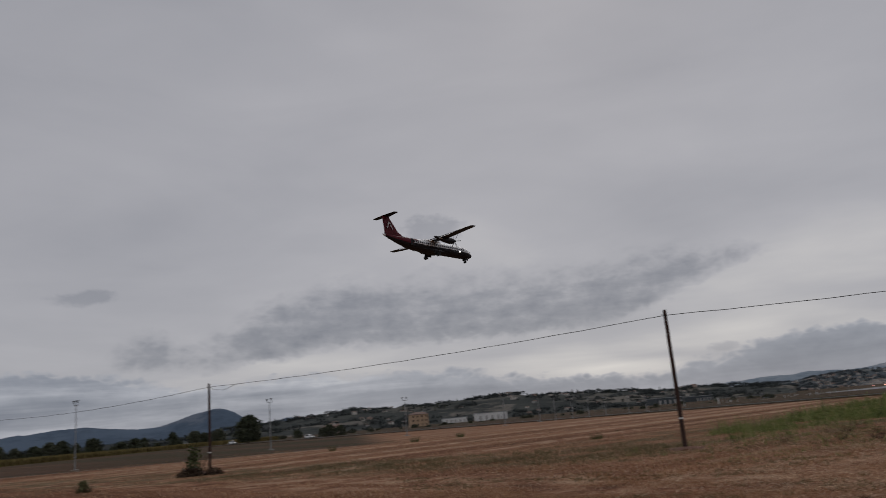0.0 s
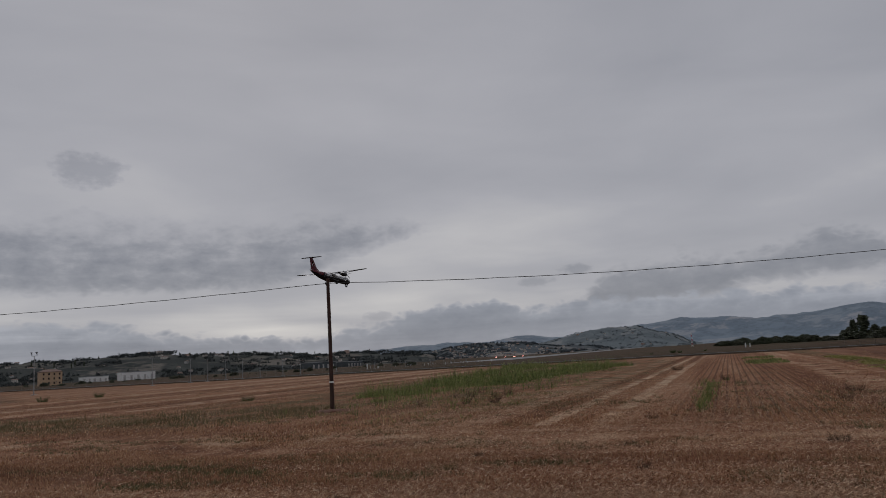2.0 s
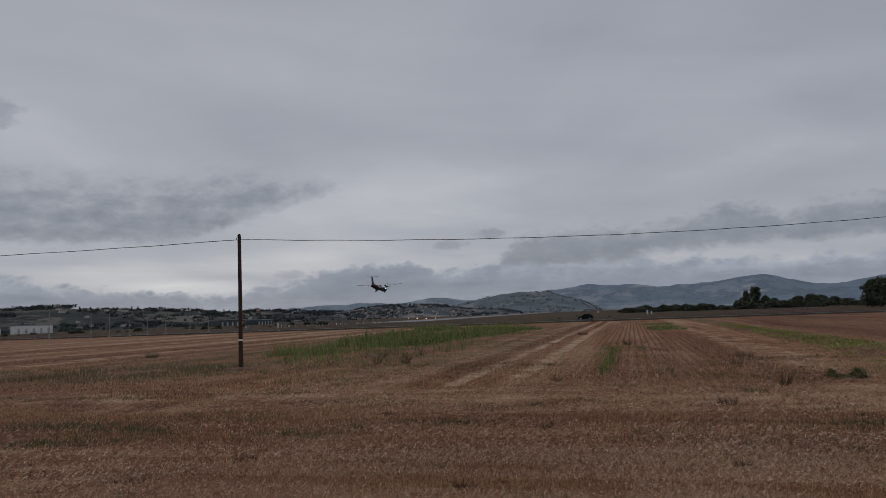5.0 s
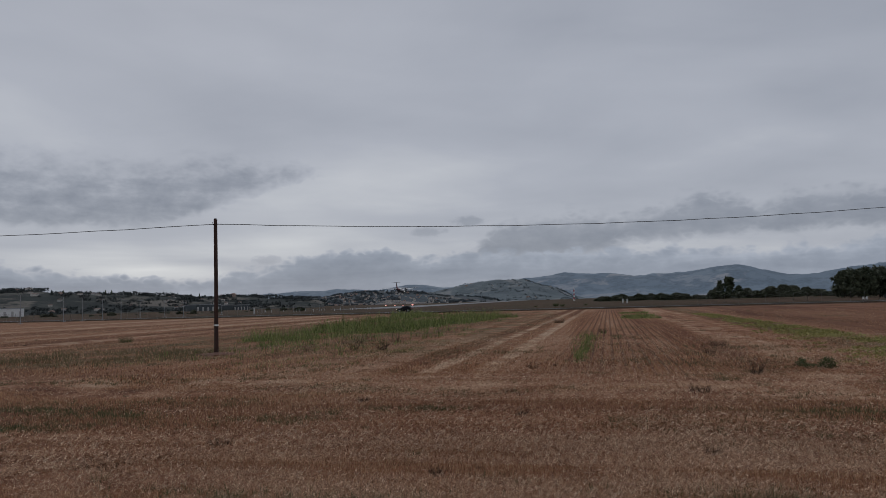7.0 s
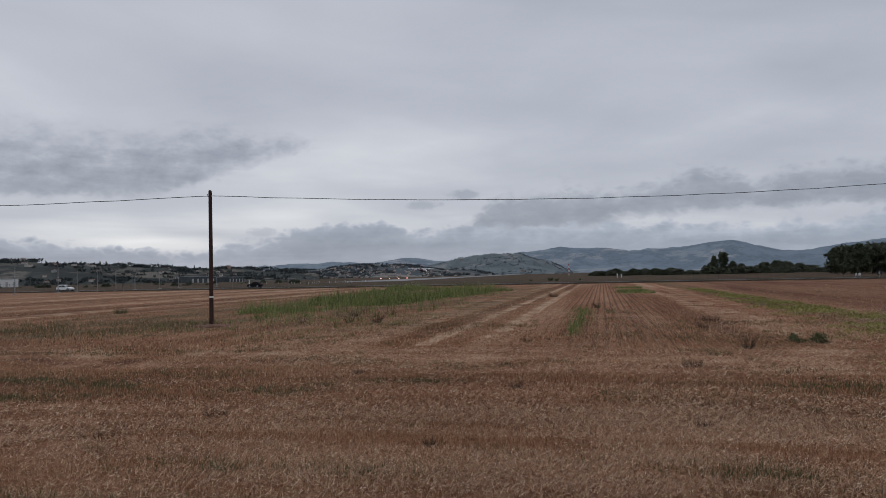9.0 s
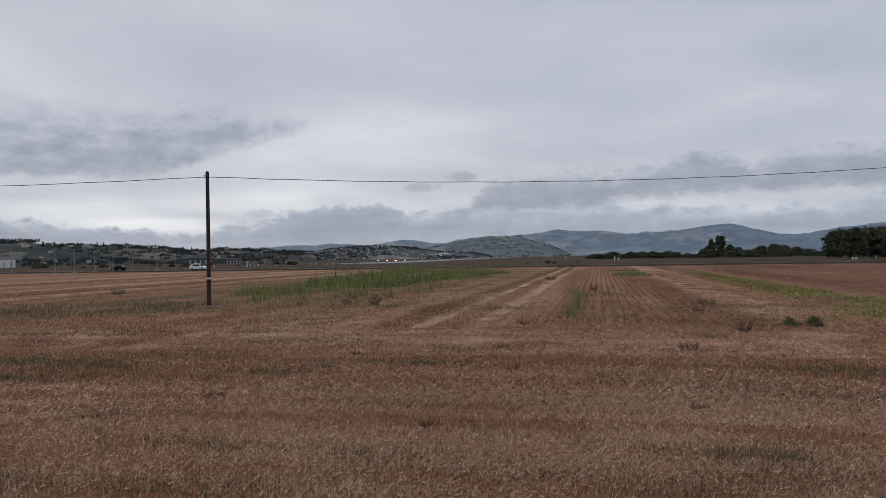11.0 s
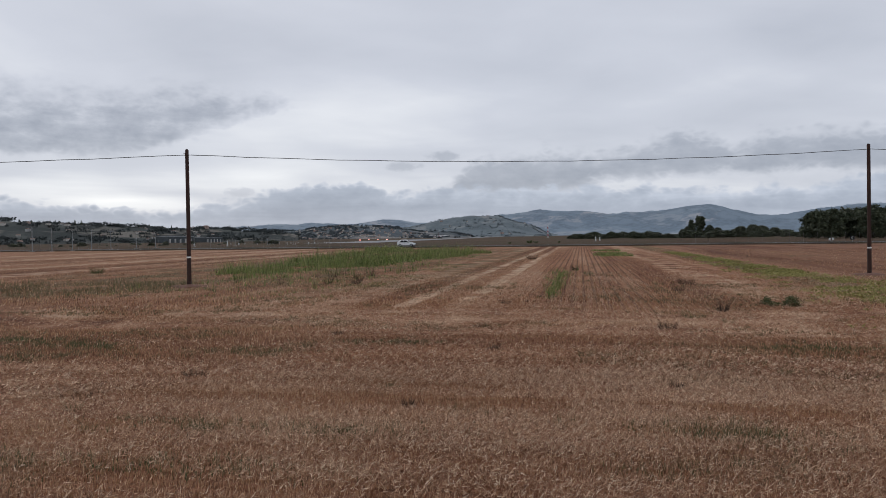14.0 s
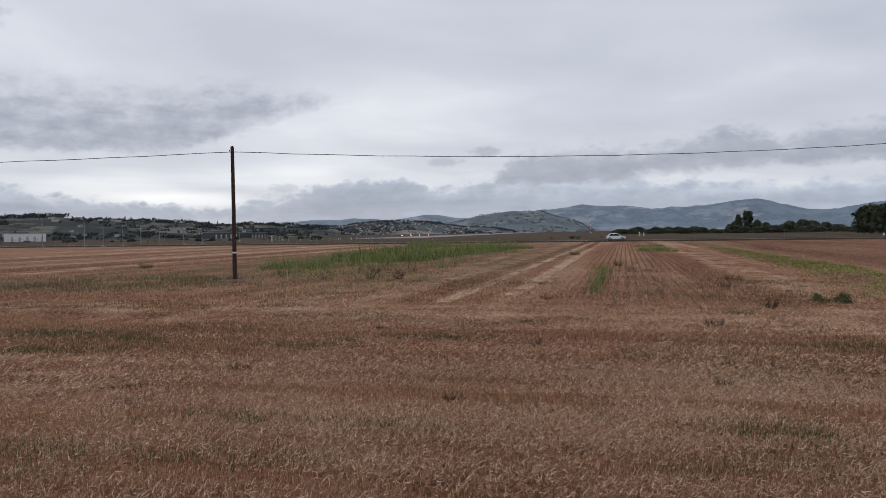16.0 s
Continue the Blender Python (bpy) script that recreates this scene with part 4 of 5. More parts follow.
HOUSES = [house_make(12, 9, 6.2, 2.0, "cream_wall"), house_make(15, 10, 6.4, 2.2, "pink_wall", True), house_make(10, 9, 5.6, 1.8, "grey_wall"), house_make(20, 10, 4.6, 1.6, "cream_wall", True, (5, 1))]
HOUSE_WORDS = ["cream rendered house with a red-brown tiled roof", "pinkish rendered house with a hipped tiled roof", "grey rendered house with a tiled gable roof", "long low cream building with a tiled roof"]
placed_houses = set()


def settle(kind, x, y, z, turn, size, group):
    m = pose(x, y, z, 0, 0, turn)
    if kind in placed_houses:
        ob = copy_thing(HOUSES[kind], m)
    else:
        ob, _ = HOUSES[kind], placed_houses.add(kind)
        ob.matrix_basis = m
    ob.scale = (size, size, size)
    tagged(ob, HOUSE_WORDS[kind] + " on the hillside", "house", group)


rh = random.Random(8)
for k in range(64):
    az = rh.choice((rh.uniform(11, -20), rh.uniform(11, 2), rh.uniform(-2, -19)))
    px, py, pz = on_hill("village", az, rh.uniform(0.15, 0.98))
    settle(rh.randrange(4), px, py, pz, rh.uniform(-40, 60) - az, rh.uniform(0.34, 0.56), "village houses")
for k in range(150):
    az = rh.gauss(-29.5, 2.8)
    if not -36 < az < -21:
        continue
    px, py, pz = on_hill("town", az, min(0.97, abs(rh.gauss(0.45, 0.3))))
    settle(rh.choice((0, 0, 0, 1, 2)), px, py, pz, rh.uniform(-40, 60) - az, rh.uniform(0.32, 0.52), "houses of the hill town")
for k in range(20):
    az = rh.uniform(-34.5, -43)
    px, py, pz = on_hill("mid", az, rh.choice((0.96, 0.96, rh.uniform(0.1, 0.9))))
    settle(rh.randrange(4), px, py, pz, rh.uniform(-40, 60) - az, rh.uniform(0.45, 0.75), "farms on the rounded hill")

farm = house_make(13.5, 10, 9.2, 2.0, "ochre_wall", True, (4, 3))
px, py = polar(1.64, 600)
farm.name = "farmhouse"
farm.matrix_basis = pose(px, py, float(ground_z(px, py)), 0, 0, 14)
tagged(farm, "large ochre yellow farmhouse of three storeys with a tiled roof", "house")
px, py = polar(8.0, 520)
barn = house_make(9, 7, 5.0, 1.4, "pink_wall", False, (2, 2))
barn.matrix_basis = pose(px, py, float(ground_z(px, py)), 0, 0, -20)
tagged(barn, "small pinkish brick farm building beside shrubs", "house")


M["steel_wall"] = worn("steel_wall", (0.055, 0.068, 0.075), 0.6, spread=0.3, scale=0.3)


def warehouse(az, d, w, h, turn, wall="white_paint", label="long low white warehouse with a flat roof"):
    x, y = polar(az, d)
    top = thing("warehouse", pose(x, y, float(ground_z(x, y)), 0, 0, turn), label, "warehouse", "warehouses")
    part("wall", boxed(-w / 2, w / 2, -9, 9, -0.5, h), M[wall], top)
    part("roof", boxed(-w / 2 - 0.3, w / 2 + 0.3, -9.3, 9.3, h, h + 0.5), M["galvanised"], top)
    for k in range(5):
        part("door", boxed(-w / 2 + w * (k + 0.3) / 5, -w / 2 + w * (k + 0.62) / 5, -9.06, -8.98, -0.3, h * 0.66), M["grey_wall"], top)


warehouse(-3.7, 700, 27, 6.4, 8)
warehouse(-1.0, 760, 22, 4.6, 8)
warehouse(-16.3, 800, 30, 6.0, 20, "steel_wall", "low dark blue-grey steel hangar with a flat roof")
warehouse(-18.6, 820, 20, 5.0, 20, "steel_wall", "low dark blue-grey steel hangar with a flat roof")


# ---- maize ----
def make_maize():
    rng = np.random.default_rng(9)
    verts = []
    for k in range(26000):
        f, b = rng.uniform(0, 1), rng.uniform(0, 1) ** 2.2
        az = 33 - 21.5 * f
        d = (260 + 190 * f) * (1 + 0.5 * b)
        x, y = polar(az, d)
        h, w = rng.uniform(1.5, 2.35), rng.uniform(0.12, 0.35)
        a = rng.uniform(0, math.pi)
        dx, dy = math.cos(a) * w, math.sin(a) * w
        z = float(ground_z(x, y))
        verts += [(x - dx, y - dy, z - 0.05), (x + dx, y + dy, z - 0.05), (x + rng.normal(0, 0.2), y + rng.normal(0, 0.2), z + h),
                  (x - dx * 2, y - dy * 2, z + h * 0.75), (x + dx * 2, y + dy * 2, z + h * 0.7), (x, y, z + h * 0.3)]
    tagged(new("maize_field", tris("maize_field", np.array(verts), M["maize"])), "ripe yellow-brown maize crop in a long strip", "maize", "", "stuff")


make_maize()


# ---- cars ----
def car(name, paint, label, length, high, lights):
    top = thing(name, pose(0, 0, 0), label, "car")
    L, w = length / 2, 0.9
    bm = bmesh.new()
    rings = []
    for x, half, zb, zt in ((-L, 0.72, 0.45, 0.80), (-L + 0.06, 0.82, 0.34, 0.98), (-L + 0.35, 0.88, 0.26, 1.04), (-0.9, 0.9, 0.22, 1.02), (0.6, 0.9, 0.22, 0.99), (L - 1.15, 0.89, 0.22, 0.97),
                           (L - 0.45, 0.87, 0.24, 0.86), (L - 0.12, 0.80, 0.30, 0.74), (L, 0.66, 0.40, 0.62)):
        zm = zb + (zt - zb) * 0.55
        rings.append([(x, half * 0.86, zb), (x, half, zb + 0.1), (x, half, zm), (x, half * 0.95, zt - 0.05), (x, half * 0.84, zt), (x, -half * 0.84, zt), (x, -half * 0.95, zt - 0.05), (x, -half, zm), (x, -half, zb + 0.1), (x, -half * 0.86, zb)])
    body = part("body", loft(bm, rings), M[paint], top)
    # cabin
    bm = bmesh.new()
    z0, z1 = 0.96, high
    low = (-L + 0.14, L - 1.12, 0.84)
    mid = (-L + 0.62, L - 1.78, 0.74)
    upp = (-L + 0.98, L - 2.16, 0.64)

    def ring(a, b, h, z):
        return [(a, -h * 0.9, z), (a + 0.12, -h, z), (b - 0.2, -h, z), (b, -h * 0.85, z), (b, h * 0.85, z), (b - 0.2, h, z), (a + 0.12, h, z), (a, h * 0.9, z)]
    loft(bm, [ring(*low, z0), ring(*mid, z0 + (z1 - z0) * 0.72), ring(*upp, z1 - 0.04), ring(upp[0] + 0.15, upp[1] - 0.12, upp[2] * 0.88, z1)])
    part("cabin", bm, M[paint], top)

    def pane(name_, corners, parent=top):
        b = bmesh.new()
        b.faces.new([b.verts.new(c) for c in corners])
        bmesh.ops.solidify(b, geom=b.faces[:], thickness=0.02)
        return part(name_, b, M["glass"], parent, "dark tinted glass")
    za, zb_ = z0 + 0.03, z0 + (z1 - z0) * 0.76
    for sgn in (1, -1):
        ya, yb = sgn * (low[2] + 0.012), sgn * (mid[2] + 0.012)
        for xa, xb, xc, xd in ((-L + 0.62, -0.62, -0.62, -L + 1.05), (-0.54, 0.28, 0.24, -0.54), (0.36, L - 1.36, L - 1.95, 0.32)):
            pane("side_window", [(xa, ya, za), (xb, ya, za), (xc, yb, zb_), (xd, yb, zb_)])
        part("mirror", boxed(L - 1.35, L - 1.2, sgn * 0.88, sgn * 1.04, 0.98, 1.12, bevel=0.02), M[paint], top)
        part("headlamp", boxed(L - 0.28, L - 0.03, sgn * 0.46, sgn * 0.74, 0.60, 0.74, bevel=0.03), M["headlight"] if lights else M["lamp_glass"], top, "lit headlamp" if lights else "clear headlamp")
        part("tail_lamp", boxed(-L - 0.01, -L + 0.12, sgn * 0.56, sgn * 0.78, 0.74, 0.94, bevel=0.02), M["tail_red"], top, "red tail lamp")
    pane("windscreen", [(low[1] + 0.01, -0.68, za), (low[1] + 0.01, 0.68, za), (mid[1] + 0.03, 0.60, zb_), (mid[1] + 0.03, -0.60, zb_)])
    pane("rear_window", [(low[0] - 0.01, 0.68, za + 0.06), (low[0] - 0.01, -0.68, za + 0.06), (mid[0] - 0.03, -0.60, zb_), (mid[0] - 0.03, 0.60, zb_)])
    part("sill", boxed(-L + 0.5, L - 0.5, -0.88, 0.88, 0.20, 0.30, bevel=0.02), M["dark_metal"], top, "black plastic sill")
    part("front_grille", boxed(L - 0.1, L + 0.0, -0.4, 0.4, 0.40, 0.56, bevel=0.02), M["dark_metal"], top)
    tyre = mesh_of(tubed([(0, -0.11, 0), (0, -0.09, 0), (0, 0.09, 0), (0, 0.11, 0)], [0.27, 0.34, 0.34, 0.27], 20), "tyre", M["rubber"])
    rim = mesh_of(tubed([(0, -0.125, 0), (0, 0.125, 0)], [0.2, 0.2], 12), "rim", M["galvanised"])
    for x in (-L + 0.82, L - 0.86):
        for sgn in (1, -1):
            arch = part("wheel", tubed([(x, sgn * 0.78, 0.34), (x, sgn * 0.903, 0.36)], [0.43, 0.43], 18), M["dark_metal"], top, "dark wheel arch and wheel")
            part("tyre", tyre, None, arch, at=pose(x, sgn * 0.825, 0.34))
            part("rim", rim, None, arch, at=pose(x, sgn * 0.825, 0.34))
    return top


white_car = car("white_car", "car_white", "white compact crossover car driving along the road", 4.4, 1.62, False)
dark_car = car("dark_car", "car_dark", "black hatchback car driving with lit headlamps", 3.75, 1.48, True)
slow_car = car("pale_car", "car_white", "white car creeping along the edge of the road", 4.3, 1.5, False)


# ---- aircraft ----
def aerofoil(y, lead, chord, thick, z, upright=False):
    out = []
    for f, h in ((0.0, 0.0), (0.03, 0.55), (0.12, 0.95), (0.3, 1.1), (0.6, 0.75), (1.0, 0.04), (1.0, -0.04), (0.6, -0.45), (0.3, -0.7), (0.12, -0.65), (0.03, -0.4)):
        x, t = lead - chord * f, chord * thick * 0.5 * h
        out.append((x, t, z) if upright else (x, y, z + t))
    return out


def make_aircraft():
    top = thing("airliner", pose(0, 0, 0), "twin turboprop airliner with white body, dark red tail and lowered wheels", "aircraft")
    n = 28
    stations = [(13.30, 0.05, 0.05, -0.45), (13.12, 0.30, 0.27, -0.44), (12.7, 0.62, 0.56, -0.38), (12.1, 0.90, 0.86, -0.26), (11.4, 1.14, 1.13, -0.14), (10.4, 1.32, 1.31, -0.04), (9.2, 1.385, 1.385, 0),
                (6.0, 1.385, 1.385, 0), (3.0, 1.385, 1.385, 0), (0.0, 1.385, 1.385, 0), (-3.0, 1.385, 1.385, 0), (-4.6, 1.37, 1.36, 0.02), (-6.2, 1.28, 1.24, 0.12), (-8.0, 1.10, 1.06, 0.29), (-10.0, 0.84, 0.80, 0.54),
                (-12.0, 0.50, 0.50, 0.86), (-13.3, 0.25, 0.28, 1.10), (-13.9, 0.07, 0.10, 1.20)]

    # dark lower half: mostly underside shade, put into the livery colour
    def paint(i, j):
        x, c = (stations[i][0] + stations[i + 1][0]) / 2, math.cos(2 * math.pi * (j + 0.5) / n)
        if x < -13.0:
            return 0
        if x < -4.2 - 2.0 * (1 - c) and c > -0.15:
            return 2
        return 1 if c < 0.08 else 0
    rings = [[(x, math.sin(2 * math.pi * k / n) * a, zc + math.cos(2 * math.pi * k / n) * b) for k in range(n)] for x, a, b, zc in stations]
    bm = loft(bmesh.new(), rings, True, paint)
    fuselage = part("fuselage", mesh_of(bm, "fuselage", [M["air_white"], M["air_belly"], M["air_red"]]), None, top, "white above, dark below with shade in the colour, dark red aft")
    pane = mesh_of(boxed(-0.17, 0.17, -0.015, 0.015, -0.22, 0.22, bevel=0.01), "cabin_window", M["glass"])
    for k in range(26):
        x = 9.4 - k * 0.62
        for sgn in (1, -1):
            part("cabin_window", pane, None, fuselage, at=pose(x, sgn * 1.33, 0.42, sgn * 17.5, 0, 0))
    for sgn in (1, -1):
        for x, z, y, turn in ((11.9, 0.42, 0.72, 28), (12.35, 0.22, 0.40, 55)):
            part("cockpit_window", boxed(-0.28, 0.28, -0.02, 0.02, -0.2, 0.2, bevel=0.01), M["glass"], fuselage, at=pose(x, sgn * y, z, sgn * 38, 0, sgn * -turn))
        part("door", boxed(-0.36, 0.36, -0.012, 0.012, -0.75, 0.8, bevel=0.01), M["air_belly"], fuselage, "dark cabin door", at=pose(-6.6, sgn * 1.235, 0.2, 0, 0, sgn * 4))
        for x0, x1, z in ((5.2, 8.6, -0.12), (6.0, 8.0, -0.38)):
            part("livery_bar", boxed(x0, x1, sgn * 1.372, sgn * 1.392, z - 0.1, z + 0.1), M["air_grey"], fuselage, "dark lettering shown as a plain bar")
    # wing; the shade under it is put into a dark grey lower skin
    bm = bmesh.new()
    loft(bm, [aerofoil(y, lead, ch, th, z) for y, lead, ch, th, z in ((-13.5, 0.80, 1.15, 0.12, 1.96), (-13.3, 0.95, 1.5, 0.13, 1.95), (-4.6, 1.5, 2.57, 0.17, 1.52), (4.6, 1.5, 2.57, 0.17, 1.52), (13.3, 0.95, 1.5, 0.13, 1.95), (13.5, 0.80, 1.15, 0.12, 1.96))], True, lambda i, j: 1 if j < 5 else 0)
    wing = part("wing", mesh_of(bm, "wing", [M["air_grey"], M["air_white"]]), None, top, "high wing, white above, with the shade below put into a dark grey")
    for sgn in (1, -1):
        for y0, y1, lead0, lead1, c0, c1, z0, z1 in ((1.5, 3.5, -0.95, -0.95, 0.8, 0.8, 1.36, 1.38), (4.7, 9.3, -0.98, -0.80, 0.8, 0.62, 1.38, 1.66)):
            bm = loft(bmesh.new(), [[(x, sgn * y0, z - (lead0 - x) * 0.5) for x, _, z in aerofoil(0, lead0, c0, 0.12, z0)], [(x, sgn * y1, z - (lead1 - x) * 0.5) for x, _, z in aerofoil(0, lead1, c1, 0.12, z1)]])
            part("flap", bm, M["air_white"], wing, "lowered flap")
        rings = []
        for x, a, b, zc in ((3.55, 0.34, 0.34, 1.18), (3.4, 0.44, 0.50, 1.12), (2.9, 0.52, 0.66, 1.02), (1.8, 0.54, 0.72, 1.0), (0.2, 0.52, 0.62, 1.08), (-1.4, 0.38, 0.38, 1.22), (-2.6, 0.12, 0.14, 1.34)):
            rings.append([(x, sgn * 4.05 + math.sin(2 * math.pi * k / 16) * a, zc + math.cos(2 * math.pi * k / 16) * b) for k in range(16)])
        nacelle = part("engine", loft(bmesh.new(), rings), M["air_belly"], top, "dark engine nacelle under the wing")
        part("intake", tubed([(3.5, sgn * 4.05, 0.72), (3.2, sgn * 4.05, 0.70)], [0.24, 0.26], 12), M["dark_metal"], nacelle)
        part("exhaust", tubed([(-0.6, sgn * 4.5, 1.05), (-1.5, sgn * 4.62, 1.05)], [0.17, 0.17], 10), M["galvanised"], nacelle)
        prop = part("propeller", tubed([(0.75, 0, 0), (0.6, 0, 0), (0.3, 0, 0), (0, 0, 0)], [0.03, 0.17, 0.29, 0.34], 14), M["air_grey"], top, "six-bladed spinning propeller", at=pose(3.56, sgn * 4.05, 1.18))
        for k in range(6):
            bm = bmesh.new()
            loft(bm, [[(0.25 + 0.5 * w * math.cos(tw) * s, w * math.sin(tw) * s * 1.0 + 0.02 * q, r) for s, q in ((-1, 0), (0, 1), (1, 0), (0, -1))] for r, w, tw in ((0.28, 0.07, 0.5), (0.8, 0.11, 0.8), (1.5, 0.10, 1.1), (1.95, 0.05, 1.25))])
            part("blade", bm, M["dark_metal"], prop, at=pose(0, 0, 0, 60 * k, 0, 0))
        PROPS.append((prop, sgn))
    # hump over the wing, gear pods
    bm = bmesh.new()
    loft(bm, [[(x, math.sin(2 * math.pi * k / 14) * a, zc + math.cos(2 * math.pi * k / 14) * b) for k in range(14)] for x, a, b, zc in ((3.4, 0.2, 0.1, 1.25), (2.2, 0.85, 0.4, 1.35), (0.4, 1.0, 0.5, 1.38), (-1.6, 0.9, 0.4, 1.35), (-3.6, 0.2, 0.08, 1.28))])
    part("wing_fairing", bm, M["air_white"], top)
    for sgn in (1, -1):
        bm = bmesh.new()
        loft(bm, [[(x, sgn * 1.15 + math.sin(2 * math.pi * k / 12) * a, zc + math.cos(2 * math.pi * k / 12) * b) for k in range(12)] for x, a, b, zc in ((3.2, 0.1, 0.1, -0.85), (2.2, 0.5, 0.38, -0.95), (0.4, 0.62, 0.48, -1.0), (-1.6, 0.5, 0.38, -0.95), (-3.4, 0.08, 0.08, -0.8))])
        part("gear_pod", bm, M["air_belly"], top)
    # tail
    bm = bmesh.new()
    loft(bm, [aerofoil(0, lead, ch, th, z, True) for z, lead, ch, th in ((0.8, -6.4, 6.9, 0.05), (1.5, -8.1, 5.3, 0.07), (2.2, -9.5, 3.9, 0.11), (4.9, -11.75, 2.15, 0.12), (5.35, -12.0, 1.95, 0.10))])
    fin = part("fin", bm, M["air_red"], top, "tall dark red fin")
    for sgn in (1, -1):
        bm = bmesh.new()
        for a, b, w in (((-12.75, 2.5), (-12.25, 3.95), 0.17), ((-11.25, 2.5), (-12.0, 3.95), 0.17), ((-12.3, 3.55), (-12.15, 4.1), 0.28)):
            q = [(a[0] - w, a[1]), (a[0] + w, a[1]), (b[0] + w, b[1]), (b[0] - w, b[1])]
            f = bm.faces.new([bm.verts.new((x, sgn * 0.26, z)) for x, z in q])
        bmesh.ops.solidify(bm, geom=bm.faces[:], thickness=0.02)
        part("fin_mark", bm, M["air_white"], fin, "white peaked emblem shape")
    bm = bmesh.new()
    loft(bm, [aerofoil(y, lead, ch, 0.12, 5.36) for y, lead, ch in ((-3.65, -12.5, 0.9), (-3.5, -12.4, 1.15), (0, -11.85, 1.9), (3.5, -12.4, 1.15), (3.65, -12.5, 0.9))])
    part("tailplane", bm, M["air_belly"], top, "dark tailplane on top of the fin")
    # wheels
    wheel = mesh_of(tubed([(0, -0.14, 0), (0, -0.11, 0), (0, 0.11, 0), (0, 0.14, 0)], [0.3, 0.43, 0.43, 0.3], 18), "wheel", M["rubber"])
    small = mesh_of(tubed([(0, -0.09, 0), (0, -0.07, 0), (0, 0.07, 0), (0, 0.09, 0)], [0.18, 0.27, 0.27, 0.18], 16), "nose_wheel", M["rubber"])
    for sgn in (1, -1):
        leg = part("main_leg", tubed([(0.9, sgn * 1.3, -1.1), (0.7, sgn * 1.8, -1.5), (0.4, sgn * 2.0, -1.85)], [0.14, 0.12, 0.10], 8), M["air_grey"], top)
        part("axle", tubed([(0.4, sgn * 1.7, -1.87), (0.4, sgn * 2.3, -1.87)], 0.08, 8), M["galvanised"], leg)
        part("gear_door", boxed(-0.4, 1.6, sgn * 1.55, sgn * 1.6, -1.75, -1.15, bevel=0.02), M["air_belly"], leg)
        for y in (1.82, 2.22):
            part("main_wheel", wheel, None, leg, at=pose(0.4, sgn * y, -1.87))
        part("nose_wheel", small, None, top, at=pose(11.0, sgn * 0.2, -2.03))
        part("nose_gear_door", boxed(10.6, 11.7, sgn * 0.36, sgn * 0.39, -1.7, -1.15, bevel=0.01), M["air_belly"], top)
        part("side_light", tubed([(8.05, sgn * 1.36, -0.12), (8.1, sgn * 1.44, -0.12)], [0.16, 0.12], 10), M["beacon"], top, "bright white lamp")
    part("nose_leg", tubed([(11.0, 0, -1.2), (11.0, 0, -2.03)], 0.08, 8), M["galvanised"], top)
    part("tail_light", tubed([(-13.86, 0, 1.2), (-14.0, 0, 1.22)], [0.12, 0.06], 8), M["lamp_glass"], top, "white tail lamp")
    return top


PROPS = []
airliner = make_aircraft()


# ---- weeds and bushes ----
def blades(rng, x, y, count, high, spread, wide, lean=0.35):
    n = count
    a = rng.uniform(0, 2 * np.pi, n)
    r = spread * np.sqrt(rng.uniform(0, 1, n))
    bx, by = x + np.cos(a) * r * 0.5, y + np.sin(a) * r * 0.5
    h = high * rng.uniform(0.45, 1.0, n)
    tx, ty = bx + np.cos(a) * h * lean * rng.uniform(0.2, 1, n), by + np.sin(a) * h * lean * rng.uniform(0.2, 1, n)
    t = rng.uniform(0, np.pi, n)
    w = wide * rng.uniform(0.6, 1.2, n)
    dx, dy = np.cos(t) * w / 2, np.sin(t) * w / 2
    z = np.zeros(n) - 0.01
    return np.stack([np.stack([bx - dx, by - dy, z], 1), np.stack([bx + dx, by + dy, z], 1), np.stack([tx, ty, h], 1)], 1).reshape(-1, 3)


def leaves_of(rng, x, y, count, high, spread, leaf, low=0.0):
    n = count
    a, f = rng.uniform(0, 2 * np.pi, n), rng.uniform(0, 1, n)
    r = spread / 2 * np.sqrt(rng.uniform(0, 1, n)) * (1 - 0.5 * f)
    c = np.stack([x + np.cos(a) * r, y + np.sin(a) * r, low + high * f * rng.uniform(0.7, 1.0, n)], 1)
    p, q = rng.normal(size=(n, 3)) * leaf * 0.5, rng.normal(size=(n, 3)) * leaf * 0.7
    return np.stack([c - p, c + p, c + q], 1).reshape(-1, 3)


def weed_plant(name, x, y, high, spread, mat, label, count=60, leafy=0, leaf=0.06, group=""):
    rng = np.random.default_rng(int(abs(x * 131 + y * 17)) + 3)
    top = thing(name, pose(x, y, 0), label, "weed" if name != "bush" else "bush", group)
    tagged(part("stalk_tuft", tris("stalk_tuft", blades(rng, 0, 0, int(count * 1.3), high if leafy else high * 0.75, spread * (1.0 if leafy else 0.75), max(0.010, 0.02 * high), 0.9), M["dry_weed"] if leafy else M[mat]), None, top), kind="stuff")
    if leafy:
        tagged(part("foliage", tris("foliage", leaves_of(rng, 0, 0, leafy, high, spread, leaf), M[mat]), None, top), kind="stuff")
    return top


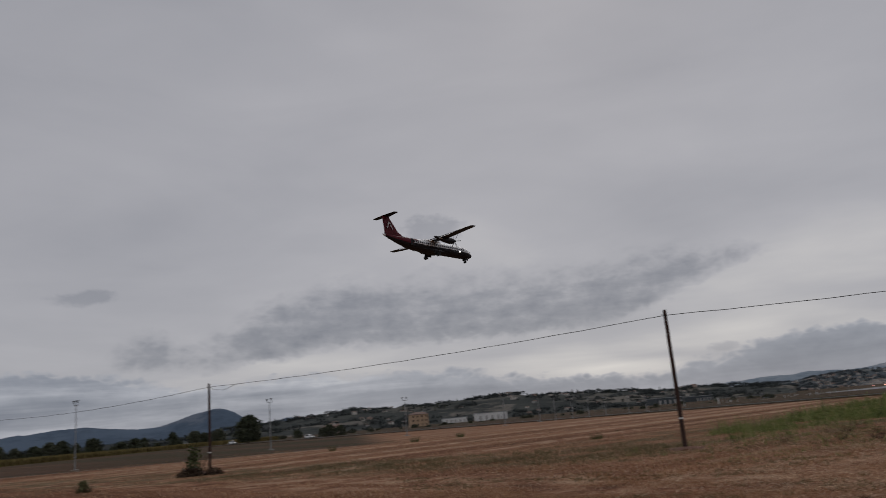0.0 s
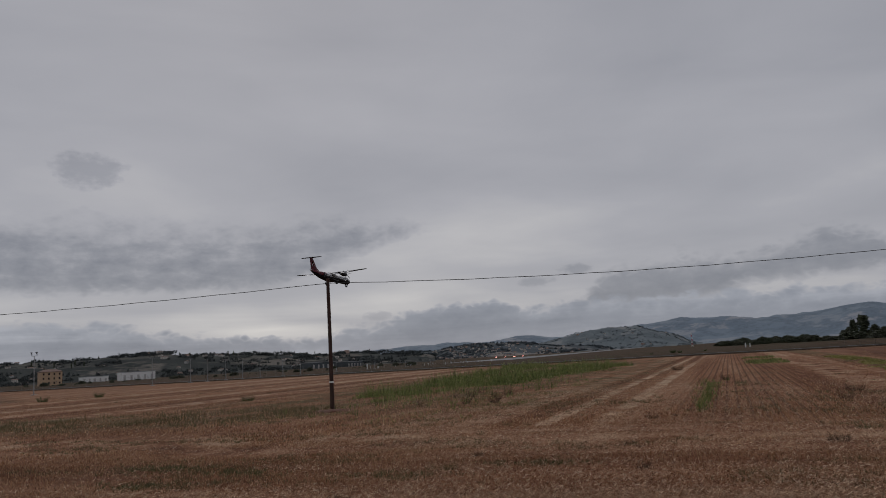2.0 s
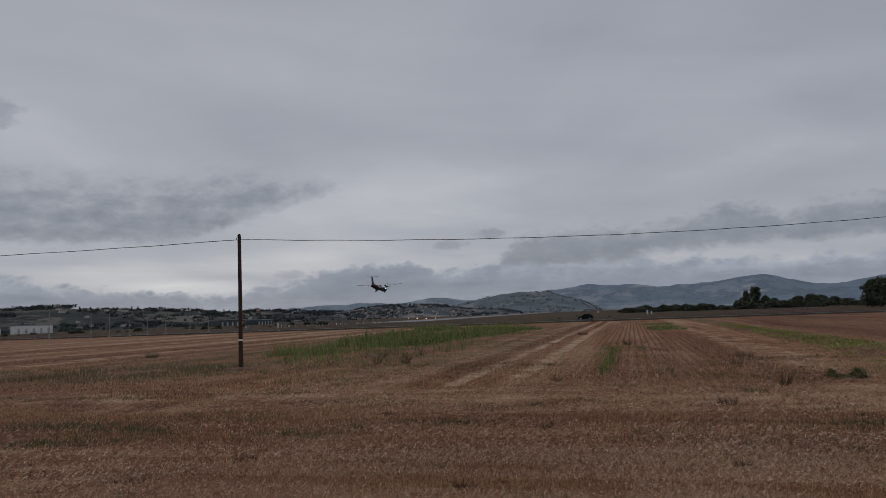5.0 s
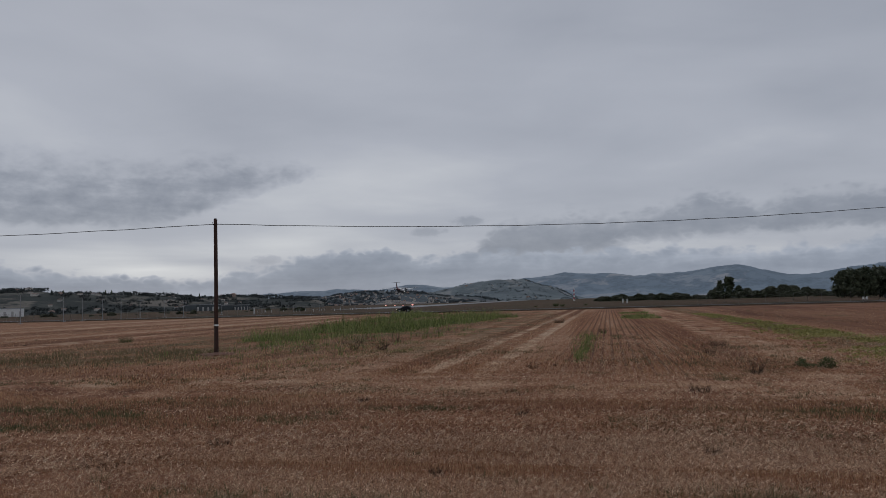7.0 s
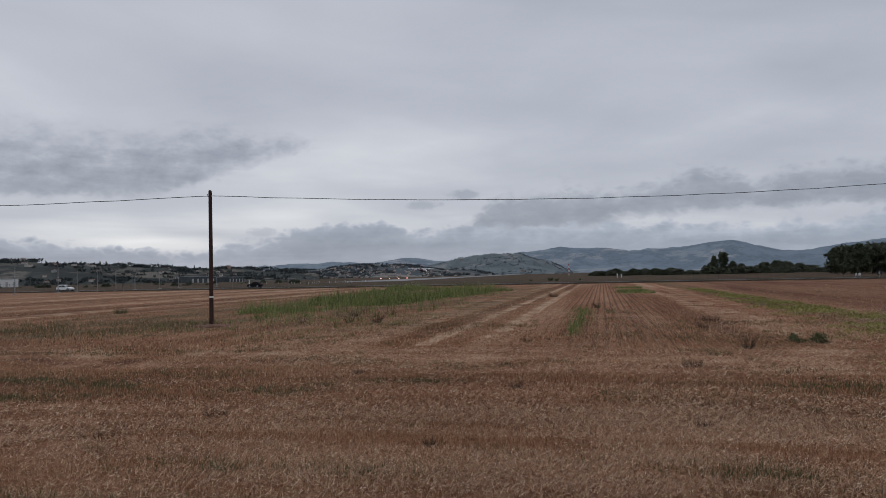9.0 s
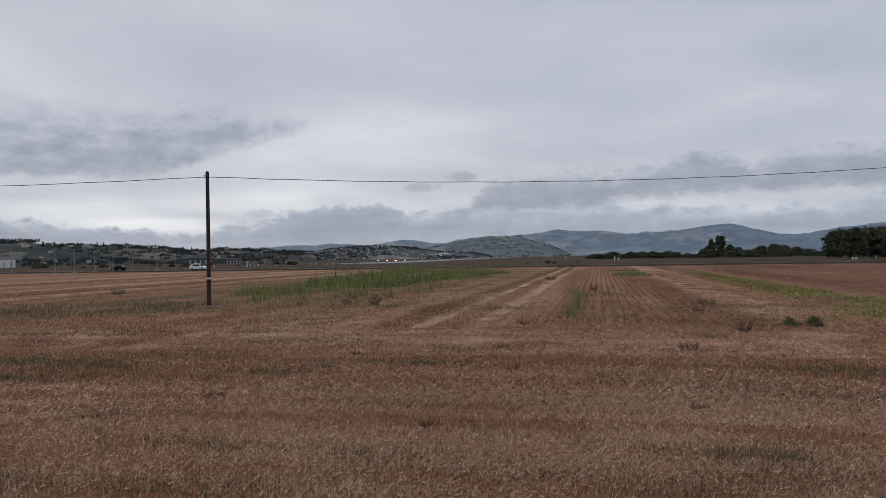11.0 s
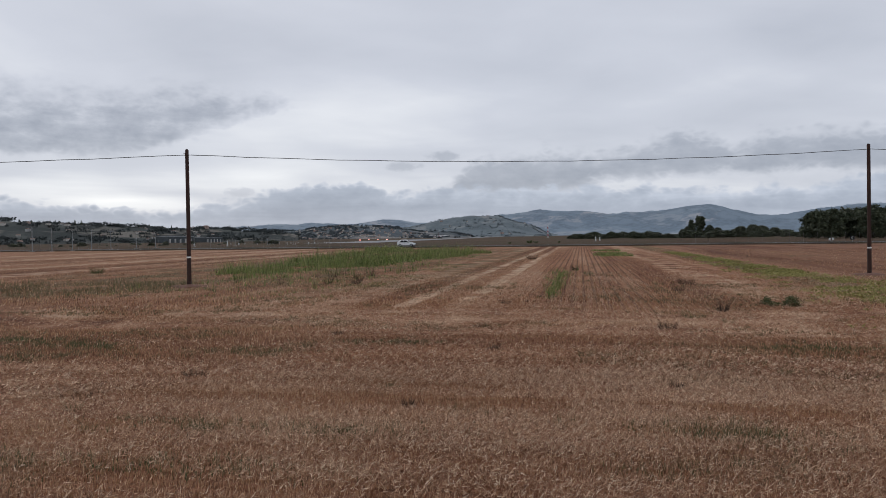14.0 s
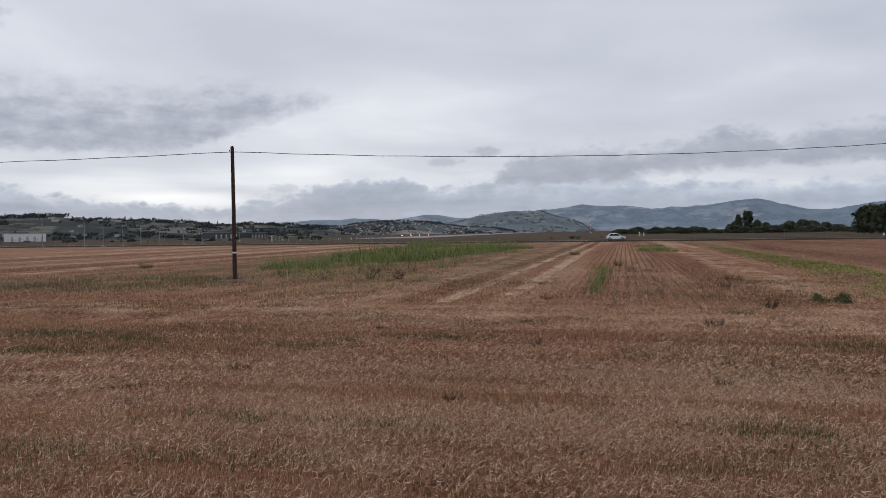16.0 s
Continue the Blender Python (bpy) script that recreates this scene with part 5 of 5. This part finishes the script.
weed_plant("bush", 23.3, 13.1, 0.36, 0.66, "bush", "low dark green leafy bush in the stubble", 50, 420, 0.042, "low bushes")
weed_plant("bush", 23.2, 13.9, 0.28, 0.5, "bush", "low dark green leafy bush in the stubble", 40, 260, 0.042, "low bushes")
weed_plant("bush", 22.9, 13.5, 0.16, 0.7, "weed", "low green weeds between two bushes", 40, 90, 0.045, "low bushes")
weed_plant("bush", -18.9, 59.4, 2.2, 1.3, "bush", "upright leafy sapling beside a pole", 30, 330, 0.17)
weed_plant("bush", -18.6, 57.6, 0.55, 2.2, "dry_weed", "mound of dry brown brambles at a pole", 260, 500, 0.16)
weed_plant("bush", -16.9, 57.6, 0.5, 1.5, "dry_weed", "mound of dry brown brambles at a pole", 160, 200, 0.14)
weed_plant("weed", 12.5, 38.2, 0.5, 0.9, "straw", "pale dry grass at the foot of a pole", 90)
weed_plant("weed", 12.1, 39.0, 0.35, 1.2, "dry_weed", "dry brown grass at the foot of a pole", 90)
weed_plant("bush", -21.9, 47.8, 0.75, 0.8, "weed", "round grey-green weed bush in the stubble", 90, 260, 0.1)
for x, y, high, spread, mat, count in ((5.8, 8.9, 0.22, 0.25, "dry_weed", 60), (4.4, 8.3, 0.14, 0.55, "weed", 110), (4.2, 13.3, 0.2, 0.55, "dry_weed", 110), (15.7, 12.1, 0.32, 0.6, "dry_weed", 120), (7.9, 5.0, 0.16, 1.1, "weed", 150),
                                      (20.3, 13.6, 0.7, 0.4, "dry_weed", 60), (19.1, 34.1, 0.55, 0.6, "dry_weed", 110), (3.1, 9.4, 0.18, 0.35, "weed", 90), (11.8, 59.7, 0.8, 1.2, "bush", 140), (11.0, 7.4, 0.14, 0.4, "dry_weed", 70),
                                      (9.7, 7.3, 0.24, 0.3, "dry_weed", 60), (8.8, 16.7, 0.2, 0.35, "dry_weed", 70), (21.1, 40.4, 1.0, 0.7, "dry_weed", 40), (23.2, 39.7, 0.9, 0.8, "dry_weed", 40), (18.3, 13.2, 0.3, 0.9, "weed", 110), (26.0, 19.5, 0.5, 0.6, "dry_weed", 80),
                                      (5.9, 14.8, 0.15, 0.8, "weed", 110), (12.4, 15.5, 0.22, 0.5, "dry_weed", 70), (2.3, 12.9, 0.2, 1.4, "dry_weed", 170), (10.1, 12.2, 0.28, 0.3, "dry_weed", 60), (7.2, 15.4, 0.22, 0.9, "weed", 120), (17.2, 20.1, 0.35, 0.4, "dry_weed", 60),
                                      (-13.0, 92.0, 1.2, 0.9, "bush", 80), (-3.6, 101.0, 1.2, 1.3, "bush", 140), (2.5, 106.0, 1.2, 1.2, "bush", 140), (156.4, 171.3, 1.7, 1.6, "bush", 300), (155.0, 167.0, 1.3, 1.2, "bush", 220), (147.3, 170.0, 0.9, 1.0, "bush", 160), (168.5, 170.9, 1.0, 0.9, "bush", 160), (30.0, 22.0, 0.6, 0.9, "dry_weed", 100), (37.0, 36.0, 0.7, 0.5, "dry_weed", 80), (33.5, 31.5, 0.45, 0.8, "weed", 110), (51.0, 55.5, 0.9, 1.2, "dry_weed", 110)):
    weed_plant("weed", x, y, high, spread, mat, {"weed": "tuft of green weeds in the straw", "dry_weed": "tuft of dry brown weed stalks in the stubble", "bush": "dark green bushy weed in the field"}[mat], count, 0, 0.06, "scattered weeds")


for x, y, high, count in ((18.0, 35.2, 1.0, 14), (18.3, 35.6, 1.3, 8), (21.7, 38.8, 0.9, 16), (25.9, 44.1, 1.2, 9), (16.2, 37.0, 1.1, 12), (20.2, 41.0, 1.3, 8), (23.0, 42.5, 1.0, 12), (20.6, 36.4, 0.6, 40)):
    weed_plant("weed", x, y, high, 0.4, "dry_weed", "tall dark withered weed stalks among green regrowth", count, 0, 0.06, "tall withered weeds")


SMALL = [weed_plant("weed", 30 + k, 60 + 7 * k, 0.3 + 0.15 * k, 0.45 + 0.1 * k, ("dry_weed", "bush", "weed")[k], ("small tuft of dry brown stalks in the field", "small dark green weed in the field", "small green weed in the field")[k], 40, 0, 0.06, "scattered weeds") for k in range(3)]
rw = random.Random(17)
for k in range(150):
    near = k < 70
    x, y = (polar(rw.uniform(-66, 0), rw.uniform(9, 30)) if near else polar(rw.uniform(-66, 28), rw.uniform(30, 135)))
    copy_thing(SMALL[rw.choice((0, 0, 1, 2))], pose(x, y, 0, 0, 0, rw.uniform(0, 360))).scale = [rw.uniform(0.3, 0.55) if near else rw.uniform(0.35, 0.75)] * 3


def make_regrowth():
    """The green weed patch behind the pole, the thin line of weeds on the rows and the creeping strip."""
    rng = np.random.default_rng(31)
    got = []
    for k in range(6500):
        v = rng.uniform(38, 132)
        left = np.interp(v, [38, 50, 72, 116, 132], [-22.6, -25, -28, -34, -37])
        right = np.interp(v, [38, 43, 52, 63, 72, 108, 132], [-20.0, -19, -18.6, -17.5, -14.0, -13.0, -28])
        u = rng.uniform(left - 0.8, right + 1.6)
        x, y = uv_at(u, v)
        thick = noise.noise(Vector((x, y, 2.0)) / 7.0) + (0.24 if left < u < right - 0.4 else -0.12)
        if thick < rng.uniform(0.0, 0.5):
            continue
        high = (0.16 + 0.95 * rng.uniform(0, 1) ** 3.0) * (1 + 0.9 * thick)
        got.append(blades(rng, x, y, 9, high, 0.7, 0.03 if v < 60 else 0.06, 0.4))
        got.append(leaves_of(rng, x, y, 6, high * 0.9, 0.6, 0.05 if v < 60 else 0.09))
    for k in range(150):
        v = rng.uniform(31, 66)
        got.append(blades(rng, *uv_at(rng.uniform(-21, -11.5) + 0.06 * (v - 45), v), rng.integers(3, 8), rng.uniform(0.3, 0.95), 0.3, 0.032, 0.35))
    for k in range(1100):
        v = rng.uniform(27, 62)
        x, y = uv_at(rng.uniform(-21, -9.5), v)
        if noise.noise(Vector((x, y, 8.0)) / 3.0) > 0.02:
            got.append(blades(rng, x, y, 8, rng.uniform(0.08, 0.22), 0.6, 0.022, 0.6))
    tagged(new("weed_patch", tris("weed_patch", np.concatenate(got), M["weed_fresh"])), "patch of tall fresh green weeds in the stubble", "weeds", "", "stuff")
    got = []
    for k in range(150):
        v = 28 + 29 * rng.beta(1.6, 2.6)
        u = -1.15 + rng.normal(0, 0.10 + 0.012 * abs(v - 30))
        got.append(blades(rng, *uv_at(u, v), 8, rng.uniform(0.15, 0.5), 0.25, 0.020, 0.35))
    for k in range(160):
        got.append(blades(rng, *uv_at(rng.uniform(1.6, 5.4), rng.choice([rng.uniform(83, 92), rng.uniform(92, 97), rng.uniform(108, 113)])), 9, rng.uniform(0.25, 0.5), 0.7, 0.07, 0.4))
    tagged(new("row_weeds", tris("row_weeds", np.concatenate(got), M["weed_fresh"])), "thin green weeds growing along the drilled rows", "weeds", "", "stuff")
    got = []
    for k in range(1500):
        u = rng.uniform(-48, -19)
        v = 40 + 0.25 * u + rng.normal(0, 3.2)
        x, y = uv_at(u, v)
        if noise.noise(Vector((x, y, 4.0)) / 4.0) > rng.uniform(-0.35, 0.15):
            got.append(blades(rng, x, y, 8, rng.uniform(0.12, 0.42), 0.7, 0.028, 0.4))
    tagged(new("low_weeds", tris("low_weeds", np.concatenate(got), M["weed_dull"])), "band of thin dull green weeds in the stubble", "weeds", "", "stuff")
    got = []
    for k in range(4600):
        v = 20 + 80 * rng.uniform(0, 1) ** 2.0
        u = 11.5 + rng.normal(0, 0.45 + 0.9 * max(0.0, 1 - (v - 22) / 60))
        x, y = uv_at(u, v)
        if noise.noise(Vector((x, y, 5.0)) / 2.2) < rng.uniform(-0.1, 0.25):
            continue
        got.append(leaves_of(rng, x, y, 14, 0.10, 0.8, 0.055 if v < 45 else 0.08))
    tagged(new("creeping_weeds", tris("creeping_weeds", np.concatenate(got), M["vine"])), "strip of low yellow-green creeping weeds in the field", "weeds", "", "stuff")


make_regrowth()


# ---- stubble and straw ----
def band_value(u, v):
    """Above 0 where loose straw lies, below 0 where stalks stand."""
    got = np.array([noise.fractal(Vector((a * 0.16, b * 0.55, 3.0)) if b < 25 else Vector((a * 0.5, b * 0.06, 9.0)), 0.8, 2.0, 4) for a, b in zip(u, v)]) * 0.8
    wav = np.array([noise.noise(Vector((a * 0.35, b * 0.35, 1.0))) for a, b in zip(u, v)])
    for lines, where, mask in ((HEADLAND, v, v < 25), (SWATHES, u, v >= 25)):
        for c0, half, add in lines:
            got += mask * 2.2 * add * (1 - smooth(half * 0.6, half * 1.5, np.abs(where + 0.5 * min(1.0, half) * wav - c0)))
    return got


def stubble(name, count, r0, r1, az0, az1, high, wide, keep, seed, flat, material, label):
    rng = np.random.default_rng(seed)
    r = np.sqrt(rng.uniform(r0 ** 2, r1 ** 2, count)) if r1 < 40 else r0 + (r1 - r0) * rng.uniform(0, 1, count) ** 1.5
    az = np.radians(rng.uniform(az1, az0, count))
    x, y = -np.sin(az) * r, np.cos(az) * r
    u, v = x * ROW_U.x + y * ROW_U.y, x * ROW_V.x + y * ROW_V.y
    gap = 0.21
    near = v + 9 * np.sin(u * 0.31) + rng.normal(0, 3, count) < 24
    jit = rng.normal(0, 0.03, count)
    v2, u2 = np.where(near & (not flat), np.round(v / gap) * gap + jit, v), np.where(~near & (not flat), np.round(u / gap) * gap + jit, u)
    x, y = u2 * ROW_U.x + v2 * ROW_V.x, u2 * ROW_U.y + v2 * ROW_V.y
    k = band_value(u2, v2)
    ok = (k + rng.normal(0, 0.14, count) < keep) if not flat else (k + rng.normal(0, 0.22, count) > -keep)
    if flat:
        ok &= rng.uniform(0, 1, count) < 0.25 + 0.75 * (smooth(-9, -2, u2) if r1 < 20 else smooth(-16, -7, u2))
    x, y, k = x[ok], y[ok], k[ok]
    n = len(x)
    w = wide * rng.uniform(0.6, 1.4, n)
    t = rng.uniform(0, 2 * np.pi, n)
    dx, dy = np.cos(t), np.sin(t)
    if flat:
        length = high * rng.uniform(0.4, 1.2, n)
        z0, z1 = rng.uniform(0.005, 0.05, n), rng.uniform(0.005, 0.11, n)
        a = np.stack([x - dy * w / 2, y + dx * w / 2, z0 + w], 1)
        b = np.stack([x + dy * w / 2, y - dx * w / 2, z0], 1)
        c = np.stack([x + dx * length, y + dy * length, z1], 1)
    else:
        h = high * rng.uniform(0.35, 1.0, n) * np.clip(1.1 - 0.5 * k, 0.5, 1.3)
        lx, ly = rng.normal(0, 0.22, n) * h, rng.normal(0, 0.22, n) * h
        a = np.stack([x - dx * w / 2, y - dy * w / 2, np.full(n, -0.01)], 1)
        b = np.stack([x + dx * w / 2, y + dy * w / 2, np.full(n, -0.01)], 1)
        c = np.stack([x + lx, y + ly, h], 1)
    return tagged(new(name, tris(name, np.stack([a, b, c], 1).reshape(-1, 3), M[material])), label, "stubble" if not flat else "straw", "", "stuff")


STALKS, STRAWS = "cut reddish brown cereal stalks standing in the soil", "pale loose straw lying between the stalks"
stubble("stubble", 190000, 5.5, 13, 3, -70, 0.062, 0.0075, 0.16, 41, False, "stubble", STALKS)
stubble("stubble", 190000, 13, 27, 8, -70, 0.072, 0.0125, 0.16, 42, False, "stubble", STALKS)
stubble("stubble", 150000, 27, 120, 33, -70, 0.10, 0.032, 0.2, 43, False, "stubble", STALKS)
stubble("loose_straw", 300000, 5.5, 13.5, 3, -70, 0.075, 0.0058, 0.15, 44, True, "straw", STRAWS)
stubble("loose_straw", 260000, 13, 48, 8, -70, 0.09, 0.0095, 0.15, 45, True, "straw", STRAWS)


stubble("stubble", 40000, 0.6, 14, -70, -357, 0.11, 0.009, 0.3, 46, False, "stubble", STALKS)
stubble("loose_straw", 60000, 0.6, 14, -70, -357, 0.17, 0.007, 0.2, 47, True, "straw", STRAWS)
stubble("stubble", 9000, 0.6, 5.5, 3, -70, 0.105, 0.008, 0.3, 48, False, "stubble", STALKS)
stubble("loose_straw", 16000, 0.6, 5.5, 3, -70, 0.17, 0.006, 0.2, 49, True, "straw", STRAWS)


def make_low_weeds():
    rng = np.random.default_rng(52)
    got = []
    spots = [(4.5, 8.2), (3.1, 9.6), (8.1, 4.9), (7.8, 5.8), (0.7, 9.6), (2.5, 7.9), (2.3, 20.6), (1.2, 18.2), (3.4, 18.6), (15.3, 7.9), (6.2, 15.2), (9.0, 14.6)]
    for sx, sy in spots:
        for k in range(90):
            a, b = rng.normal(0, 0.75), rng.normal(0, 0.22)
            x, y = sx + a * ROW_U.x + b * ROW_V.x, sy + a * ROW_U.y + b * ROW_V.y
            got.append(blades(rng, x, y, 8, rng.uniform(0.05, 0.15), 0.22, 0.008 + 0.0006 * math.hypot(x, y), 0.5))
    tagged(new("low_weeds", tris("low_weeds", np.concatenate(got), M["weed"])), "clusters of dark green seedlings in the straw", "weeds", "", "stuff")
    got = []
    for k in range(13000):
        d = 6 + 40 * rng.uniform(0, 1) ** 1.4
        x, y = polar(rng.uniform(-70, 4), d)
        u, v = x * ROW_U.x + y * ROW_U.y, x * ROW_V.x + y * ROW_V.y
        if noise.fractal(Vector((u * 0.11, v * 0.30, 12.0)), 0.8, 2.0, 3) + (0.12 if u < -6 else 0.0) < 0.22:
            continue
        got.append(blades(rng, x, y, 9, rng.uniform(0.05, 0.13), 0.3, 0.010 + 0.0006 * d, 0.6))
    tagged(new("low_weeds", tris("low_weeds", np.concatenate(got), M["weed_dull"])), "thin olive green seedlings between the stubble", "weeds", "", "stuff")


make_low_weeds()


# ---- what moves ----
FLIGHT = [  # seconds, metres along the runway's line and left of it, height, heading, pitch, bank
    (0.0, 122.5, 111.5, 40.45, 44.2, -1.9, 0.2), (0.5, 150.7, 111.4, 38.4, 43.8, -1.9, -0.2), (1.0, 179.2, 111.3, 36.3, 43.5, -1.9, -0.4), (1.5, 208.0, 111.3, 34.2, 43.3, -1.8, -0.2), (2.5, 267.0, 111.7, 30.0, 43.5, -1.5, 0.5), (3.5, 325.3, 111.9, 25.7, 44.1, -1.6, -0.6),
    (4.2, 366.8, 112.2, 22.8, 44.5, -1.7, 0.3), (5.2, 427.5, 112.8, 18.2, 45.6, -1.9, 0.2), (6.3, 494.5, 113.2, 13.5, 46.8, -1.9, -0.3), (7.0, 537.0, 113.1, 11.0, 47.0, -1.4, -0.5), (8.0, 595.6, 113.1, 8.0, 47.3, 0.2, -0.2), (9.0, 651.5, 112.8, 6.5, 47.4, 0.6, 0.3),
    (10.2, 717.0, 112.6, 4.9, 47.4, 0.8, 0.2), (11.5, 786.6, 112.6, 3.5, 47.4, 0.6, 0.1), (12.3, 829.0, 112.5, 2.4, 47.4, 0.3, 0.1), (13.0, 866.0, 112.4, 1.72, 47.4, 0.0, 0.0), (14.0, 919.0, 112.8, 1.64, 47.4, 0.0, 0.0), (16.0, 1026.5, 114.2, 1.63, 47.4, 0.0, 0.0)]


def motions():
    rows = []
    for t, along, off, z, head, pitch, bank in FLIGHT:
        x, y = runway_at(along, off)
        rows.append((t, pose(x, y, z, bank, -pitch, head)))
    walk(airliner, rows)
    for prop, sgn in PROPS:
        walk(prop, [(k / 10, pose(3.56, sgn * 4.05, 1.18, 77 * k + 20 * sgn, 0, 0)) for k in range(161)])

    def drive(ob, places, off, turn):
        got = []
        for t, s in places:
            x, y = road_at(s, off)
            got.append((t, pose(x, y, float(ground_z(x, y)) + 0.09, 0, 0, turn)))
        walk(ob, got)
    drive(white_car, [(0.0, -272.0), (8.0, -116.5), (16.0, 39.4)], -1.7, -45.57)
    drive(dark_car, [(0.0, 125.4), (8.0, -26.2), (16.0, -178.0)], 1.7, 134.43)
    drive(slow_car, [(0.0, -207.0), (1.5, -199.0), (4.0, -189.0), (7.0, -186.0), (16.0, -186.0)], -6.0, -45.57)


motions()
